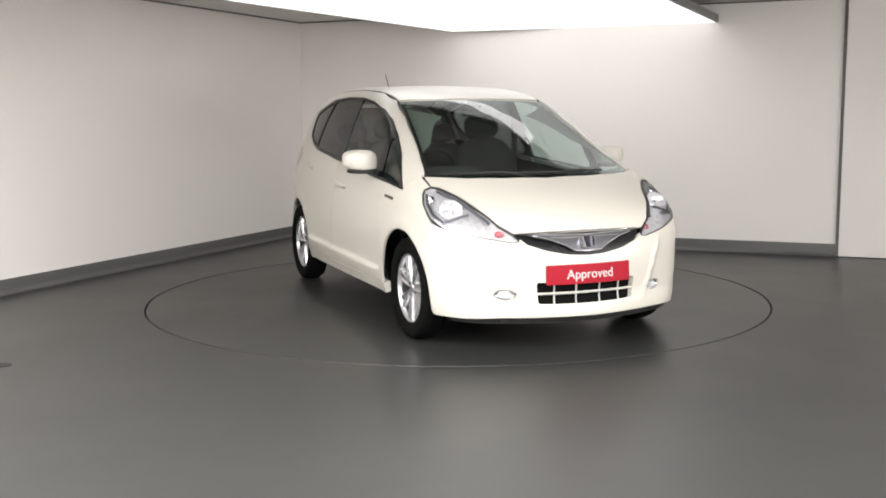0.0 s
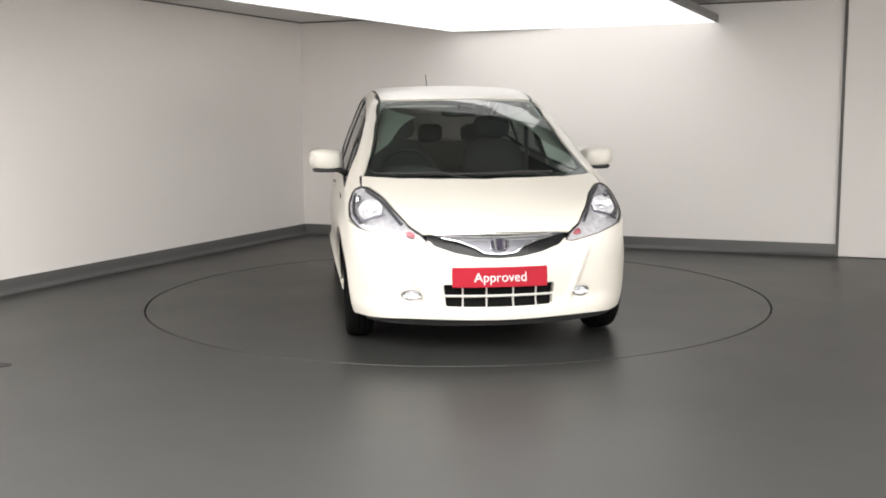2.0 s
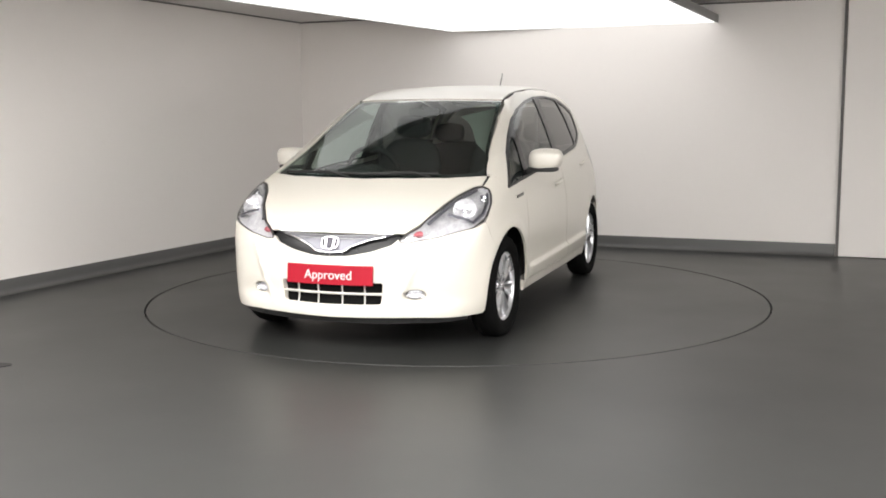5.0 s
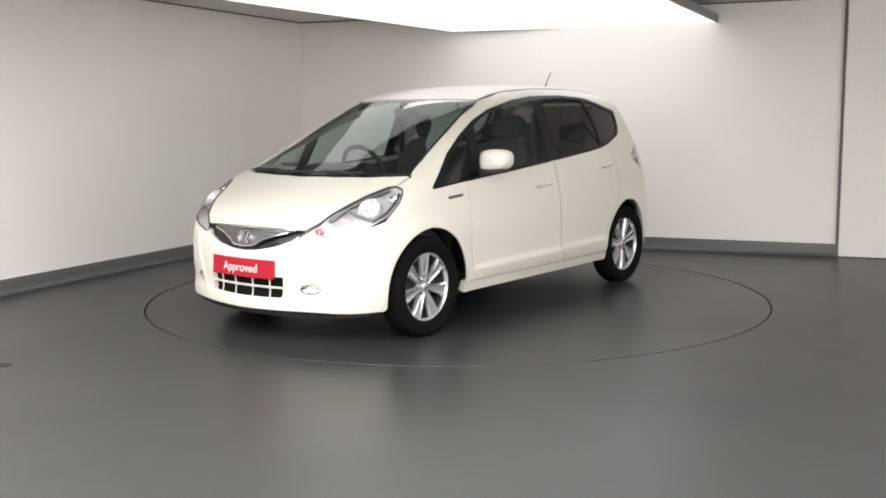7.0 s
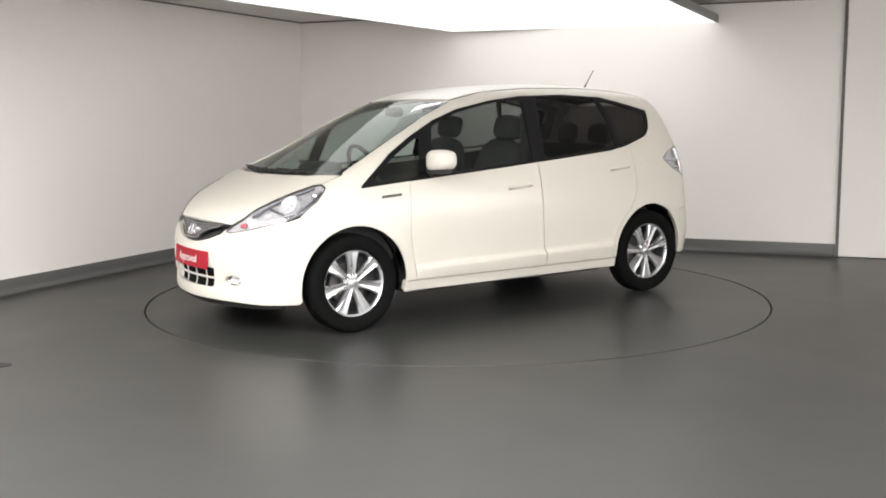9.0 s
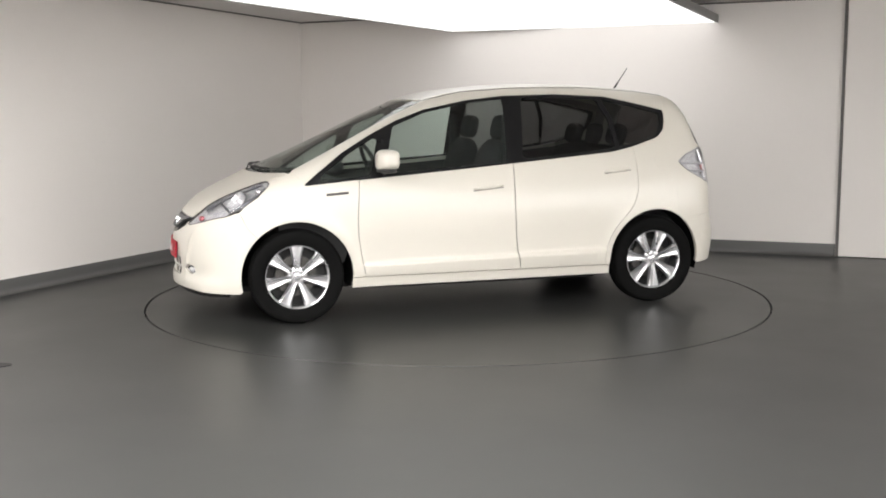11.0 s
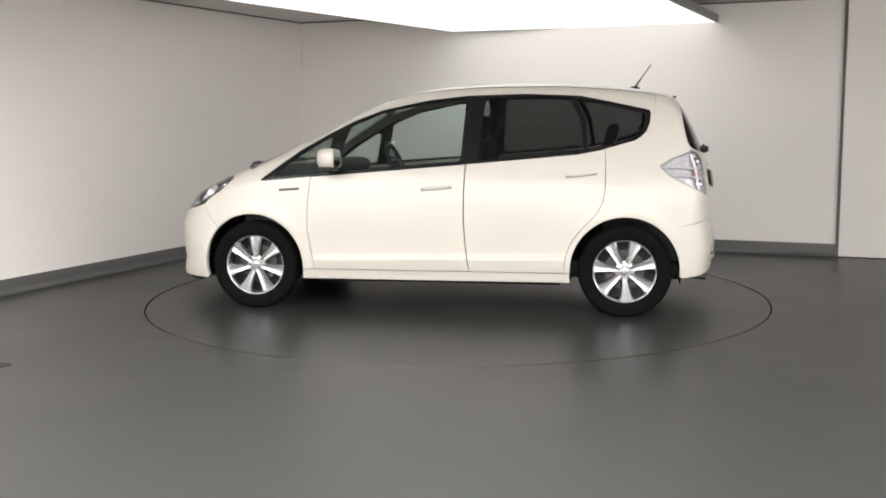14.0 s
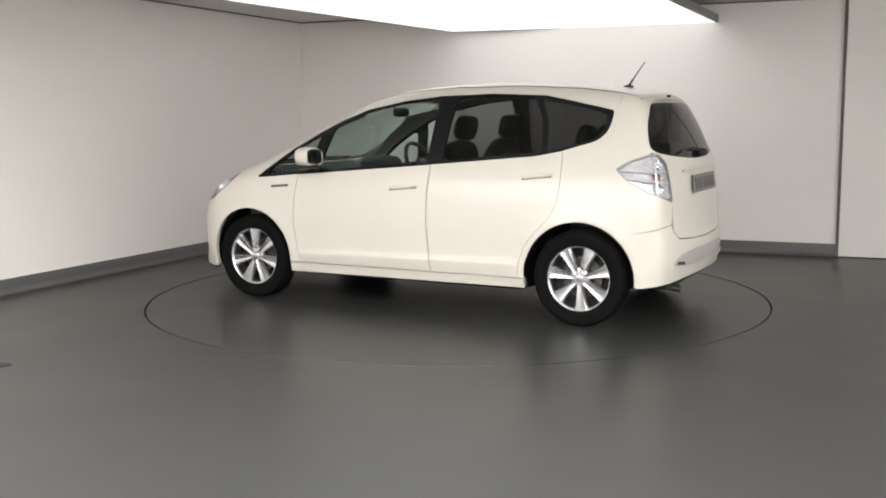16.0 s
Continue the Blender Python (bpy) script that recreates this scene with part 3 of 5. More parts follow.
def build_body(car):
    doors = {}
    hood_side = TOPC.lift(TOPC.flat(np.array(T(*HOOD_SIDE))))
    hs = [tuple(p) for p in hood_side]
    scr = [tuple(p) for p in TOPC.lift(TOPC.flat(np.array(T(*SCREEN_SIDE))))]
    rail = [tuple(p) for p in TOPC.lift(TOPC.flat(np.array(T((-1.43, 0.485), (-1.2, 0.502), (-0.8, 0.517), (-0.3, 0.525), (0.1, 0.528)))))]
    for mir in (False, True):
        fender = S(*SEAM_F) + S((0.90, 0.288)) + arch(1.25, 0.352, 182, 46, 26) + [(1.56, 0.8, 0.63), (1.60, 0.78, 0.725)] + LAMP_OUT[15::-1] + [(1.412, 0.716, hs[1][2]), hs[0]] + [(1.255, 0.7, 0.965)] + S(*DLO_FRONT[::-1])
        panel("front_fender", [sheet(SIDEC, fender, mirror=mir, gap=0.0008)], M_PAINT, car)
        door = panel("front_door", [sheet(SIDEC, S(*SEAM_F[::-1]) + S(*BELT[3:7][::-1]) + S(*SEAM_B), mirror=mir, step=0.014, gap=0.0034)], M_PAINT, car)
        rear = S(*SEAM_B[::-1]) + S(*BELT[1:3][::-1]) + S(*SEAM_R) + arch(-1.25, 0.388, 48, 2, 10) + S((-0.87, 0.288))
        rdoor = panel("rear_door", [sheet(SIDEC, rear, mirror=mir, step=0.014, gap=0.0034)], M_PAINT, car)
        split = float(TOPC.lift(TOPC.flat(np.array([(-1.43, 0.485, 1)])))[0, 2])
        side = S(*DLO_FRONT[2:]) + S(*DLO_TOP) + S(*DLO_REAR) + S(*SEAM_R) + arch(-1.25, 0.388, 48, 2, 10) + S((-0.87, 0.288), (-0.898, 0.288)) + arch(-1.25, 0.352, 0, 120.7, 20) + [(-1.43, 0.7, 0.9), (-1.43, 0.6, 1.2)] + rail + scr + [(1.255, 0.7, 0.965)]
        corner = onside([(-1.43, 0.7, z) for z in np.linspace(0.6085, split - 0.012, 16)]) + [(-1.43, 0.485, split)]
        corner += GATE_EDGE[:4] + [(-1.539, 0.700, 1.032), (-1.462, 0.722, 0.985), (-1.462, 0.722, 0.970), (-1.538, 0.738, 0.908), (-1.677, 0.715, 0.833), (-1.768, 0.610, 0.786)] + GATE_EDGE[7:9] + [(-1.79, 0.60, 0.645), (-1.70, 0.72, 0.620)]
        corner += onside(arch(-1.25, 0.352, 130, 121, 4, 0.76))
        panel("body_side", [sheet(SIDEC, side, mirror=mir, gap=0.0004), sheet(TAILC, corner, mirror=mir, gap=0.0)], M_PAINT, car)
        panel("sill", [sheet(SIDEC, S((0.90, 0.284), (0.905, 0.216), (-0.900, 0.220), (-0.898, 0.284)), mirror=mir, off=-0.002, lip=0.05)], M_PAINT, car)
        doors[mir] = (door, rdoor)
        # windows: black frame with four panes
        dlo = S(*DLO_FRONT) + S(*DLO_TOP) + S(*DLO_REAR) + S(*BELT)
        panes = [("quarter_light", S((1.10, 0.900), (0.775, 0.933), (0.755, 0.965), (0.705, 1.165), (0.73, 1.175), (0.90, 1.075), (1.08, 0.945)), M_GLASS),
                 ("door_glass", S((0.665, 0.945), (0.66, 0.99), (0.590, 1.248), (0.37, 1.336), (0.068, 1.396), (-0.185, 1.425), (-0.19, 1.37), (-0.172, 1.01), (-0.175, 1.003)), M_GLASS),
                 ("door_glass", S((-0.285, 1.018), (-0.325, 1.428), (-0.60, 1.436), (-0.875, 1.422), (-0.95, 1.28), (-0.975, 1.082)), M_PRIV),
                 ("rear_quarter_glass", S((-1.01, 1.085), (-0.985, 1.29), (-0.925, 1.414), (-1.13, 1.374), (-1.365, 1.318), (-1.36, 1.24), (-1.32, 1.18), (-1.28, 1.155), (-1.12, 1.112)), M_PRIV)]
        panes = [(n_, dense(o), m_) for n_, o, m_ in panes]
        panel("window_frame", [sheet(SIDEC, dlo, holes=[p[1] for p in panes], mirror=mir, off=-0.003, gap=0.001, rounds=0, hole_rounds=1, lip=0.012, step=0.025)], M_BLACKGLOSS, car, "gloss black window surround")
        for n_, o, m_ in panes:
            panel(n_, [sheet(SIDEC, o, mirror=mir, off=-0.009, gap=-0.004, rounds=1, lip=0, step=0.05)], m_, {M_GLASS: door, M_PRIV: rdoor}[m_] if n_ == "door_glass" else car, "dark tinted glass" if m_ is M_PRIV else "clear greenish glass")
    roof = both([(0.402, 0, 1), (0.385, 0.3, 1), (0.348, 0.518, 1), (0.1, 0.522, 1), (-0.3, 0.519, 1), (-0.8, 0.511, 1), (-1.2, 0.496, 1), (-1.43, 0.479, 1), (-1.54, 0.462, 1), (-1.578, 0.40, 1), (-1.585, 0, 1)])
    panel("roof", [sheet(TOPC, roof, gap=0.0015)], M_PAINT, car)
    hood = both(T(*[(1.478, 0.0), (1.452, 0.28), (1.405, 0.49), (1.345, 0.612), (1.285, 0.706)]) + T(*[(x, y - 0.004) for x, y in HOOD_SIDE[1:]]) + T((1.902, 0.25), (1.915, 0.12), (1.919, 0)))
    panel("bonnet", [sheet(TOPC, hood)], M_PAINT, car)
    ws = both(T((0.412, 0.0), (0.395, 0.3), (0.357, 0.520)) + T(*[(x, y - 0.006) for x, y in SCREEN_SIDE[1:]]) + T(*[(x + 0.008, y) for x, y in SCREEN_BASE]))
    panel("windscreen", [sheet(TOPC, ws, off=-0.006, lip=0, step=0.05)], M_SCREEN, car, "clear greenish windscreen")
    inner = both(T((0.432, 0.0), (0.415, 0.3), (0.385, 0.490), (0.60, 0.530), (0.90, 0.580), (1.10, 0.622), (1.225, 0.655), (1.30, 0.56), (1.345, 0.46), (1.385, 0.27), (1.405, 0.0)))
    panel("screen_border", [sheet(TOPC, ws, holes=[inner], off=-0.012, lip=0, step=0.04, hole_rounds=1)], M_BLACKGLOSS, car, "black ceramic border of the windscreen")
    # front bumper
    top = GRILLE_LOW[::-1] + LAMP_OUT[:19:-1][1:] + onside([(1.60, 0.78, 0.722), (1.56, 0.8, 0.63)])
    bump = both(top + onside(arch(1.25, 0.352, 46, -14, 14, 0.8)) + [(1.62, 0.79, 0.205), (1.80, 0.68, 0.205), (1.90, 0.5, 0.212), (1.96, 0.3, 0.210), (1.98, 0.0, 0.206)])
    low = both([(1.98, 0.0, 0.402), (1.98, 0.2, 0.402), (1.975, 0.308, 0.402), (1.975, 0.317, 0.394), (1.98, 0.308, 0.294), (1.98, 0.298, 0.284), (1.98, 0.2, 0.281), (1.98, 0.0, 0.279)])
    fog = [(1.92, 0.490 + 0.074 * math.cos(a), 0.339 + 0.031 * math.sin(a)) for a in np.linspace(0, 2 * math.pi, 22, endpoint=False)]
    fogr = [(x, -y, z) for x, y, z in fog]
    panel("front_bumper", [sheet(NOSEC, bump, holes=[low, fog, fogr], lip=0.03, gap=0.0003, step=0.018, hole_rounds=0)], M_PAINT, car)
    panel("lower_grille_mesh", [sheet(NOSEC, low, off=-0.03, lip=0, gap=-0.01)], M_GAP, car, "black recessed intake")
    for z in (0.338,):
        bm = bmesh.new()
        pts = [tuple(p) for p in NOSEC.lift(NOSEC.flat(np.array([(2.0, y, z) for y in np.linspace(-0.318, 0.318, 15)])))]
        tube(bm, [(p[0] - 0.008, p[1], p[2]) for p in pts], 0.0070, 8)
        smooth(part("grille_bar", bm, M_BAR, car, "pale horizontal intake bar"))
    for y in (-0.21, -0.075, 0.075, 0.21):
        bm = bmesh.new()
        pts = [tuple(p) for p in NOSEC.lift(NOSEC.flat(np.array([(2.0, y, z) for z in np.linspace(0.278, 0.404, 5)])))]
        tube(bm, [(p[0] - 0.012, p[1], p[2]) for p in pts], 0.0045, 8)
        smooth(part("grille_bar", bm, M_BAR, car, "pale upright intake bar"))
    for mir in (False, True):
        panel("fog_lamp_recess", [sheet(NOSEC, fog, off=-0.025, lip=0, gap=-0.006, rounds=0, mirror=mir)], M_PAINT, car)
        c = NOSEC.lift(NOSEC.flat(np.array([(1.93, 0.492, 0.338)])))[0]
        s = -1 if mir else 1
        fr = Matrix.Translation((c[0] - 0.012, c[1] * s, c[2])) @ Matrix.Rotation(radians(-90 + 22 * s), 4, "Z") @ Matrix.Diagonal((1.25, 1, 0.62, 1))
        bm = bmesh.new()
        lathe(bm, [(0.040, -0.006), (0.044, 0.004), (0.040, 0.008), (0.034, 0.004)], 28, fr)
        fl = smooth(part("fog_lamp", bm, M_CHROME, car, "oval fog lamp with a chrome ring"))
        bm = bmesh.new()
        lathe(bm, [(0.0001, -0.012), (0.015, -0.012), (0.028, -0.004), (0.035, 0.003)], 28, fr)
        smooth(part("reflector", bm, M_REFL, fl))
        bm = bmesh.new()
        lathe(bm, [(0.0001, 0.010), (0.02, 0.009), (0.036, 0.004)], 28, fr)
        smooth(part("lens", bm, M_LENS, fl))
    # upper grille
    grille = both([(1.921, 0, 0.68), (1.904, 0.25, 0.68), (1.88, 0.38, 0.675)] + GRILLE_LOW)
    panel("grille", [sheet(NOSEC, grille, off=-0.022, lip=0, gap=-0.012)], M_BLACKGLOSS, car, "gloss black grille opening")
    wing = both([(1.93, 0, 0.662), (1.92, 0.2, 0.668), (1.89, 0.378, 0.668), (1.905, 0.31, 0.654), (1.94, 0.22, 0.634), (1.97, 0.13, 0.600), (1.985, 0.085, 0.573), (1.99, 0.0, 0.565)])
    panel("grille_wing", [sheet(NOSEC, wing, off=-0.004, lip=0.02, gap=0.002, step=0.02)], M_SATIN, car, "satin silver grille wing")
    # tailgate
    gate = both([(-1.60, 0, 1.398)] + GATE_EDGE + [(-1.85, 0.3, 0.535), (-1.85, 0, 0.530)])
    rg = both([(-1.6, 0, 1.385), (-1.6, 0.30, 1.383), (-1.6, 0.458, 1.378), (-1.6, 0.560, 1.27), (-1.62, 0.606, 1.17), (-1.65, 0.632, 1.086), (-1.7, 0.45, 1.055), (-1.77, 0.2, 1.035), (-1.77, 0, 1.030)])
    panel("tailgate", [sheet(TAILC, gate, holes=[rg], hole_rounds=2)], M_PAINT, car)
    panel("rear_window", [sheet(TAILC, rg, off=-0.004, gap=-0.002, rounds=2, lip=0)], M_REARGLASS, car, "dark tinted rear window")
    rb = both([(-1.85, 0, 0.524), (-1.85, 0.3, 0.529), (-1.83, 0.53, 0.546), (-1.805, 0.585, 0.595), (-1.79, 0.602, 0.64), (-1.70, 0.72, 0.614)] + onside(arch(-1.25, 0.352, 130, 186, 14, 0.78)) + [(-1.62, 0.75, 0.262), (-1.75, 0.62, 0.285), (-1.80, 0.4, 0.300), (-1.82, 0, 0.305)])
    panel("rear_bumper", [sheet(TAILC, rb, lip=0.03, gap=-0.0012)], M_PAINT, car)
    return doors


def build_wheel():
    """One road wheel at the origin, its face towards +y: tyre, alloy rim, brake disc."""
    root = tagged(new("wheel"), "")
    bm = bmesh.new()
    lathe(bm, [(0.200, 0.050), (0.206, 0.060), (0.225, 0.070), (0.255, 0.076), (0.282, 0.073), (0.293, 0.064), (0.299, 0.045), (0.302, 0.0), (0.299, -0.05), (0.285, -0.078), (0.25, -0.085), (0.200, -0.08)], 72, closed=False)
    tyre = smooth(part("tyre", bm, M_RUBBER, root, "black road tyre"), 60)
    for h in (-0.03, 0.0, 0.03):
        bm = bmesh.new()
        lathe(bm, [(0.2995, h - 0.004), (0.3035, h - 0.009), (0.3035, h - 0.020), (0.2995, h - 0.025)], 72)
        smooth(part("tread", bm, M_RUBBER, root))
    # barrel coloured darker than the rim, for the shade behind the spokes
    bm = bmesh.new()
    lathe(bm, [(0.200, -0.07), (0.194, 0.0), (0.193, 0.034)], 72)
    smooth(part("barrel", bm, M_BARREL, root, "inner barrel of the rim, darkened for shade"), 40)
    bm = bmesh.new()
    lathe(bm, [(0.1925, 0.032), (0.194, 0.046), (0.198, 0.054), (0.206, 0.0575), (0.2085, 0.054), (0.2085, 0.044)], 72)
    n = 7
    for k in range(n):
        a = 2 * math.pi * k / n + math.pi / 2
        m = Matrix.Rotation(-a, 4, "Y")
        # a flat spoke that widens to the rim, with a raised rib on either edge
        rows = []
        for r, wid, h, crown in ((0.030, 0.015, 0.026, 0.012), (0.07, 0.022, 0.032, 0.012), (0.12, 0.029, 0.036, 0.012), (0.16, 0.036, 0.039, 0.010), (0.196, 0.047, 0.040, 0.008)):
            rows.append([(r, h - 0.022, -wid), (r, h, -wid), (r, h + crown, -wid * 0.72), (r, h + crown * 0.45, -wid * 0.2), (r, h + crown * 0.45, wid * 0.2), (r, h + crown, wid * 0.72), (r, h, wid), (r, h - 0.022, wid)])
        vs = [[bm.verts.new(m @ Vector(p)) for p in row] for row in rows]
        for p, q in zip(vs, vs[1:]):
            for j in range(7):
                bm.faces.new((p[j], p[j + 1], q[j + 1], q[j]))
    lathe(bm, [(0.0001, 0.046), (0.020, 0.046), (0.026, 0.043), (0.029, 0.038)], 32)
    lathe(bm, [(0.029, 0.036), (0.045, 0.036), (0.062, 0.030), (0.066, 0.015)], 40)
    rim = smooth(part("rim", bm, M_ALLOY, root, "silver seven-spoke alloy rim"), 40)
    # nuts coloured black, standing in for the shade in their recesses
    for k in range(4):
        a = 2 * math.pi * (k + 0.5) / 4
        bm = bmesh.new()
        lathe(bm, [(0.0001, 0.026), (0.006, 0.030), (0.009, 0.034), (0.010, 0.040)], 10, Matrix.Translation((0.05 * math.cos(a), 0.0, 0.05 * math.sin(a))))
        smooth(part("wheel_nut", bm, M_BLACK, root))
    bm = bmesh.new()
    lathe(bm, [(0.0001, -0.005), (0.07, -0.005), (0.075, -0.02), (0.130, -0.02), (0.131, -0.04)], 48)
    smooth(part("brake_disc", bm, M_STEEL, root, "dull steel brake disc"))
    bm = bmesh.new()
    lathe(bm, [(0.0001, -0.06), (0.198, -0.06)], 32)
    part("backplate", bm, M_BLACK, root)
    return root


def build_car():
    car = tagged(new("hatchback_car"), "pearl white five-door hatchback parked on the turntable", "car")
    doors = build_body(car)
    w = build_wheel()
    w.parent = car
    places = [(1.25, 0.735, 1), (-1.25, 0.73, 1), (1.25, -0.735, -1), (-1.25, -0.73, -1)]
    w.matrix_basis = pose(1.25, 0.745, 0.302)
    for x, y, s in places[1:]:
        copy_thing(w, pose(x, y, 0.302, 0, 17 * x, 0 if s > 0 else 180))
    # floor pan, sills and wheel housings, all dark
    bm = bmesh.new()
    box(bm, (-0.84, -0.72, 0.19), (0.84, 0.72, 0.26), bevel=0.02)
    box(bm, (0.84, -0.50, 0.17), (1.88, 0.50, 0.30), bevel=0.03)
    box(bm, (-1.74, -0.52, 0.22), (-0.84, 0.52, 0.34), bevel=0.03)
    part("underbody", bm, M_BLACK, car, "black underbody pan")
    for cx in (1.25, -1.25):
        for s in (1, -1):
            bm = bmesh.new()
            n = 24
            rr = 0.364
            a = [bm.verts.new((cx + rr * math.cos(math.pi * (k / n) * 1.16 - 0.25), s * 0.735, 0.305 + rr * math.sin(math.pi * (k / n) * 1.16 - 0.25))) for k in range(n + 1)]
            b = [bm.verts.new((v.co.x, s * 0.50, v.co.z)) for v in a]
            for k in range(n):
                bm.faces.new((a[k], a[k + 1], b[k + 1], b[k]))
            bm.faces.new(b)
            part("wheel_housing", bm, M_GAP, car, "black wheel arch liner")
    return car, doors




# ---- the car's fittings ----
def flip(m, s):
    return m if s > 0 else Matrix.Diagonal((1, -1, 1, 1)) @ m


def blob(bm, centre, half, p=2.6, n=24, rings=14, m=None):
    """A rounded block (superellipsoid)."""
    def q(c, e):
        return math.copysign(abs(c)**e, c)
    e = 2 / p
    rows = []
    for i in range(rings + 1):
        v = -math.pi / 2 + math.pi * i / rings
        rows.append([bm.verts.new((centre[0] + half[0] * q(math.cos(v), e) * q(math.cos(2 * math.pi * k / n), e), centre[1] + half[1] * q(math.cos(v), e) * q(math.sin(2 * math.pi * k / n), e), centre[2] + half[2] * q(math.sin(v), e))) for k in range(n)])
    for a, b in zip(rows, rows[1:]):
        for k in range(n):
            bm.faces.new((a[k], a[(k + 1) % n], b[(k + 1) % n], b[k]))
    vs = [v for r in rows for v in r]
    if m is not None:
        bmesh.ops.transform(bm, matrix=m, verts=vs)
    bmesh.ops.remove_doubles(bm, verts=vs, dist=1e-5)


def build_headlamps(car):
    inner = along(TOPC, T(*HOOD_SIDE[1:]), 4)
    out = LAMP_OUT + inner[::-1]
    rim = LAMPC.flat(np.array(out))

    def sunk(p, d):
        q_ = LAMPC.lift(LAMPC.flat(np.array([p])))
        return Vector(q_[0] - normals(q_)[0] * d), Vector(normals(q_)[0])
    for mir in (False, True):
        s = -1 if mir else 1
        lamp = panel("headlamp", [sheet(LAMPC, out, off=-0.062, gap=0.003, lip=0, step=0.016, mirror=mir, bulge=lambda d: 0.058 * np.exp(-(d / 0.014)**2))], M_REFL, car, "clear headlamp with a bright reflector")
        hole = LAMPC.lift(inset(spaced(rim, 0.02), 0.006))
        panel("bezel", [sheet(LAMPC, out, holes=[[tuple(p) for p in hole]], off=0.0008, gap=0.0004, lip=0.02, step=0.03, hole_rounds=0, mirror=mir)], M_STEEL, lamp, "dark lamp edge")
        panel("lens", [sheet(LAMPC, out, off=-0.0015, gap=0.002, lip=0, step=0.03, mirror=mir)], M_LENS, lamp, "clear plastic lens")
        # main bowl, turned half way from the lens towards straight ahead, fluted
        at, nn = sunk((1.60, 0.655, 0.800), 0.030)
        way = (nn * 0.65 + Vector((1, 0.05, 0.05)) * 0.35).normalized()
        f = flip(Matrix.Translation(at) @ way.to_track_quat("Y", "Z").to_matrix().to_4x4(), s)
        bm = bmesh.new()
        lathe(bm, [(0.014, -0.030), (0.034, -0.025), (0.052, -0.012), (0.062, 0.004), (0.066, 0.008), (0.070, 0.004), (0.070, -0.03)], 40, f)
        smooth(part("bowl", bm, M_REFL, lamp, "round bright reflector bowl"))
        bm = bmesh.new()
        lathe(bm, [(0.0001, -0.004), (0.009, -0.006), (0.015, -0.012), (0.017, -0.02), (0.016, -0.032)], 24, f)
        smooth(part("bulb_cap", bm, M_CHROME, lamp, "chrome bulb cap"))
        at, nn = sunk((1.462, 0.742, 0.850), 0.024)
        f2 = flip(Matrix.Translation(at) @ nn.to_track_quat("Y", "Z").to_matrix().to_4x4(), s)
        bm = bmesh.new()
        lathe(bm, [(0.006, -0.014), (0.016, -0.009), (0.024, 0.003), (0.027, 0.0), (0.027, -0.014)], 24, f2)
        smooth(part("side_bowl", bm, M_CHROME, lamp))
        at, nn = sunk((1.845, 0.480, 0.684), 0.034)
        f3 = flip(Matrix.Translation(at) @ nn.to_track_quat("Y", "Z").to_matrix().to_4x4(), s)
        bm = bmesh.new()
        blob(bm, (0, 0, 0), (0.028, 0.012, 0.017), 2.4, 20, 10, f3)
        smooth(part("indicator", bm, M_AMBER, lamp, "pinkish indicator bulb housing"))
        # bright strip along the bonnet's edge, and a step between bowl and indicator
        strip = [(1.45, 0.690, 0.9), (1.55, 0.632, 0.9), (1.68, 0.578, 0.9), (1.79, 0.520, 0.9)]
        runs = [TOPC.lift(TOPC.flat(np.array(strip))), LAMPC.lift(LAMPC.flat(np.array([np.array((1.70, 0.60, 0.780)) * (1 - k / 5) + np.array((1.66, 0.735, 0.728)) * k / 5 for k in range(6)])))]
        runs.append(LAMPC.lift(LAMPC.flat(np.array([(1.432, 0.752, 0.872), (1.482, 0.768, 0.822), (1.566, 0.770, 0.762), (1.66, 0.742, 0.722)]))))
        for P, r, deep in zip(runs, (0.010, 0.008, 0.009), (0.016, 0.022, 0.018)):
            bm = bmesh.new()
            tube(bm, [(x, y * s, z) for x, y, z in P - normals(P) * deep], r, 10)
            smooth(part("inner_trim", bm, M_SATIN, lamp, "satin grey trim inside the lamp"))


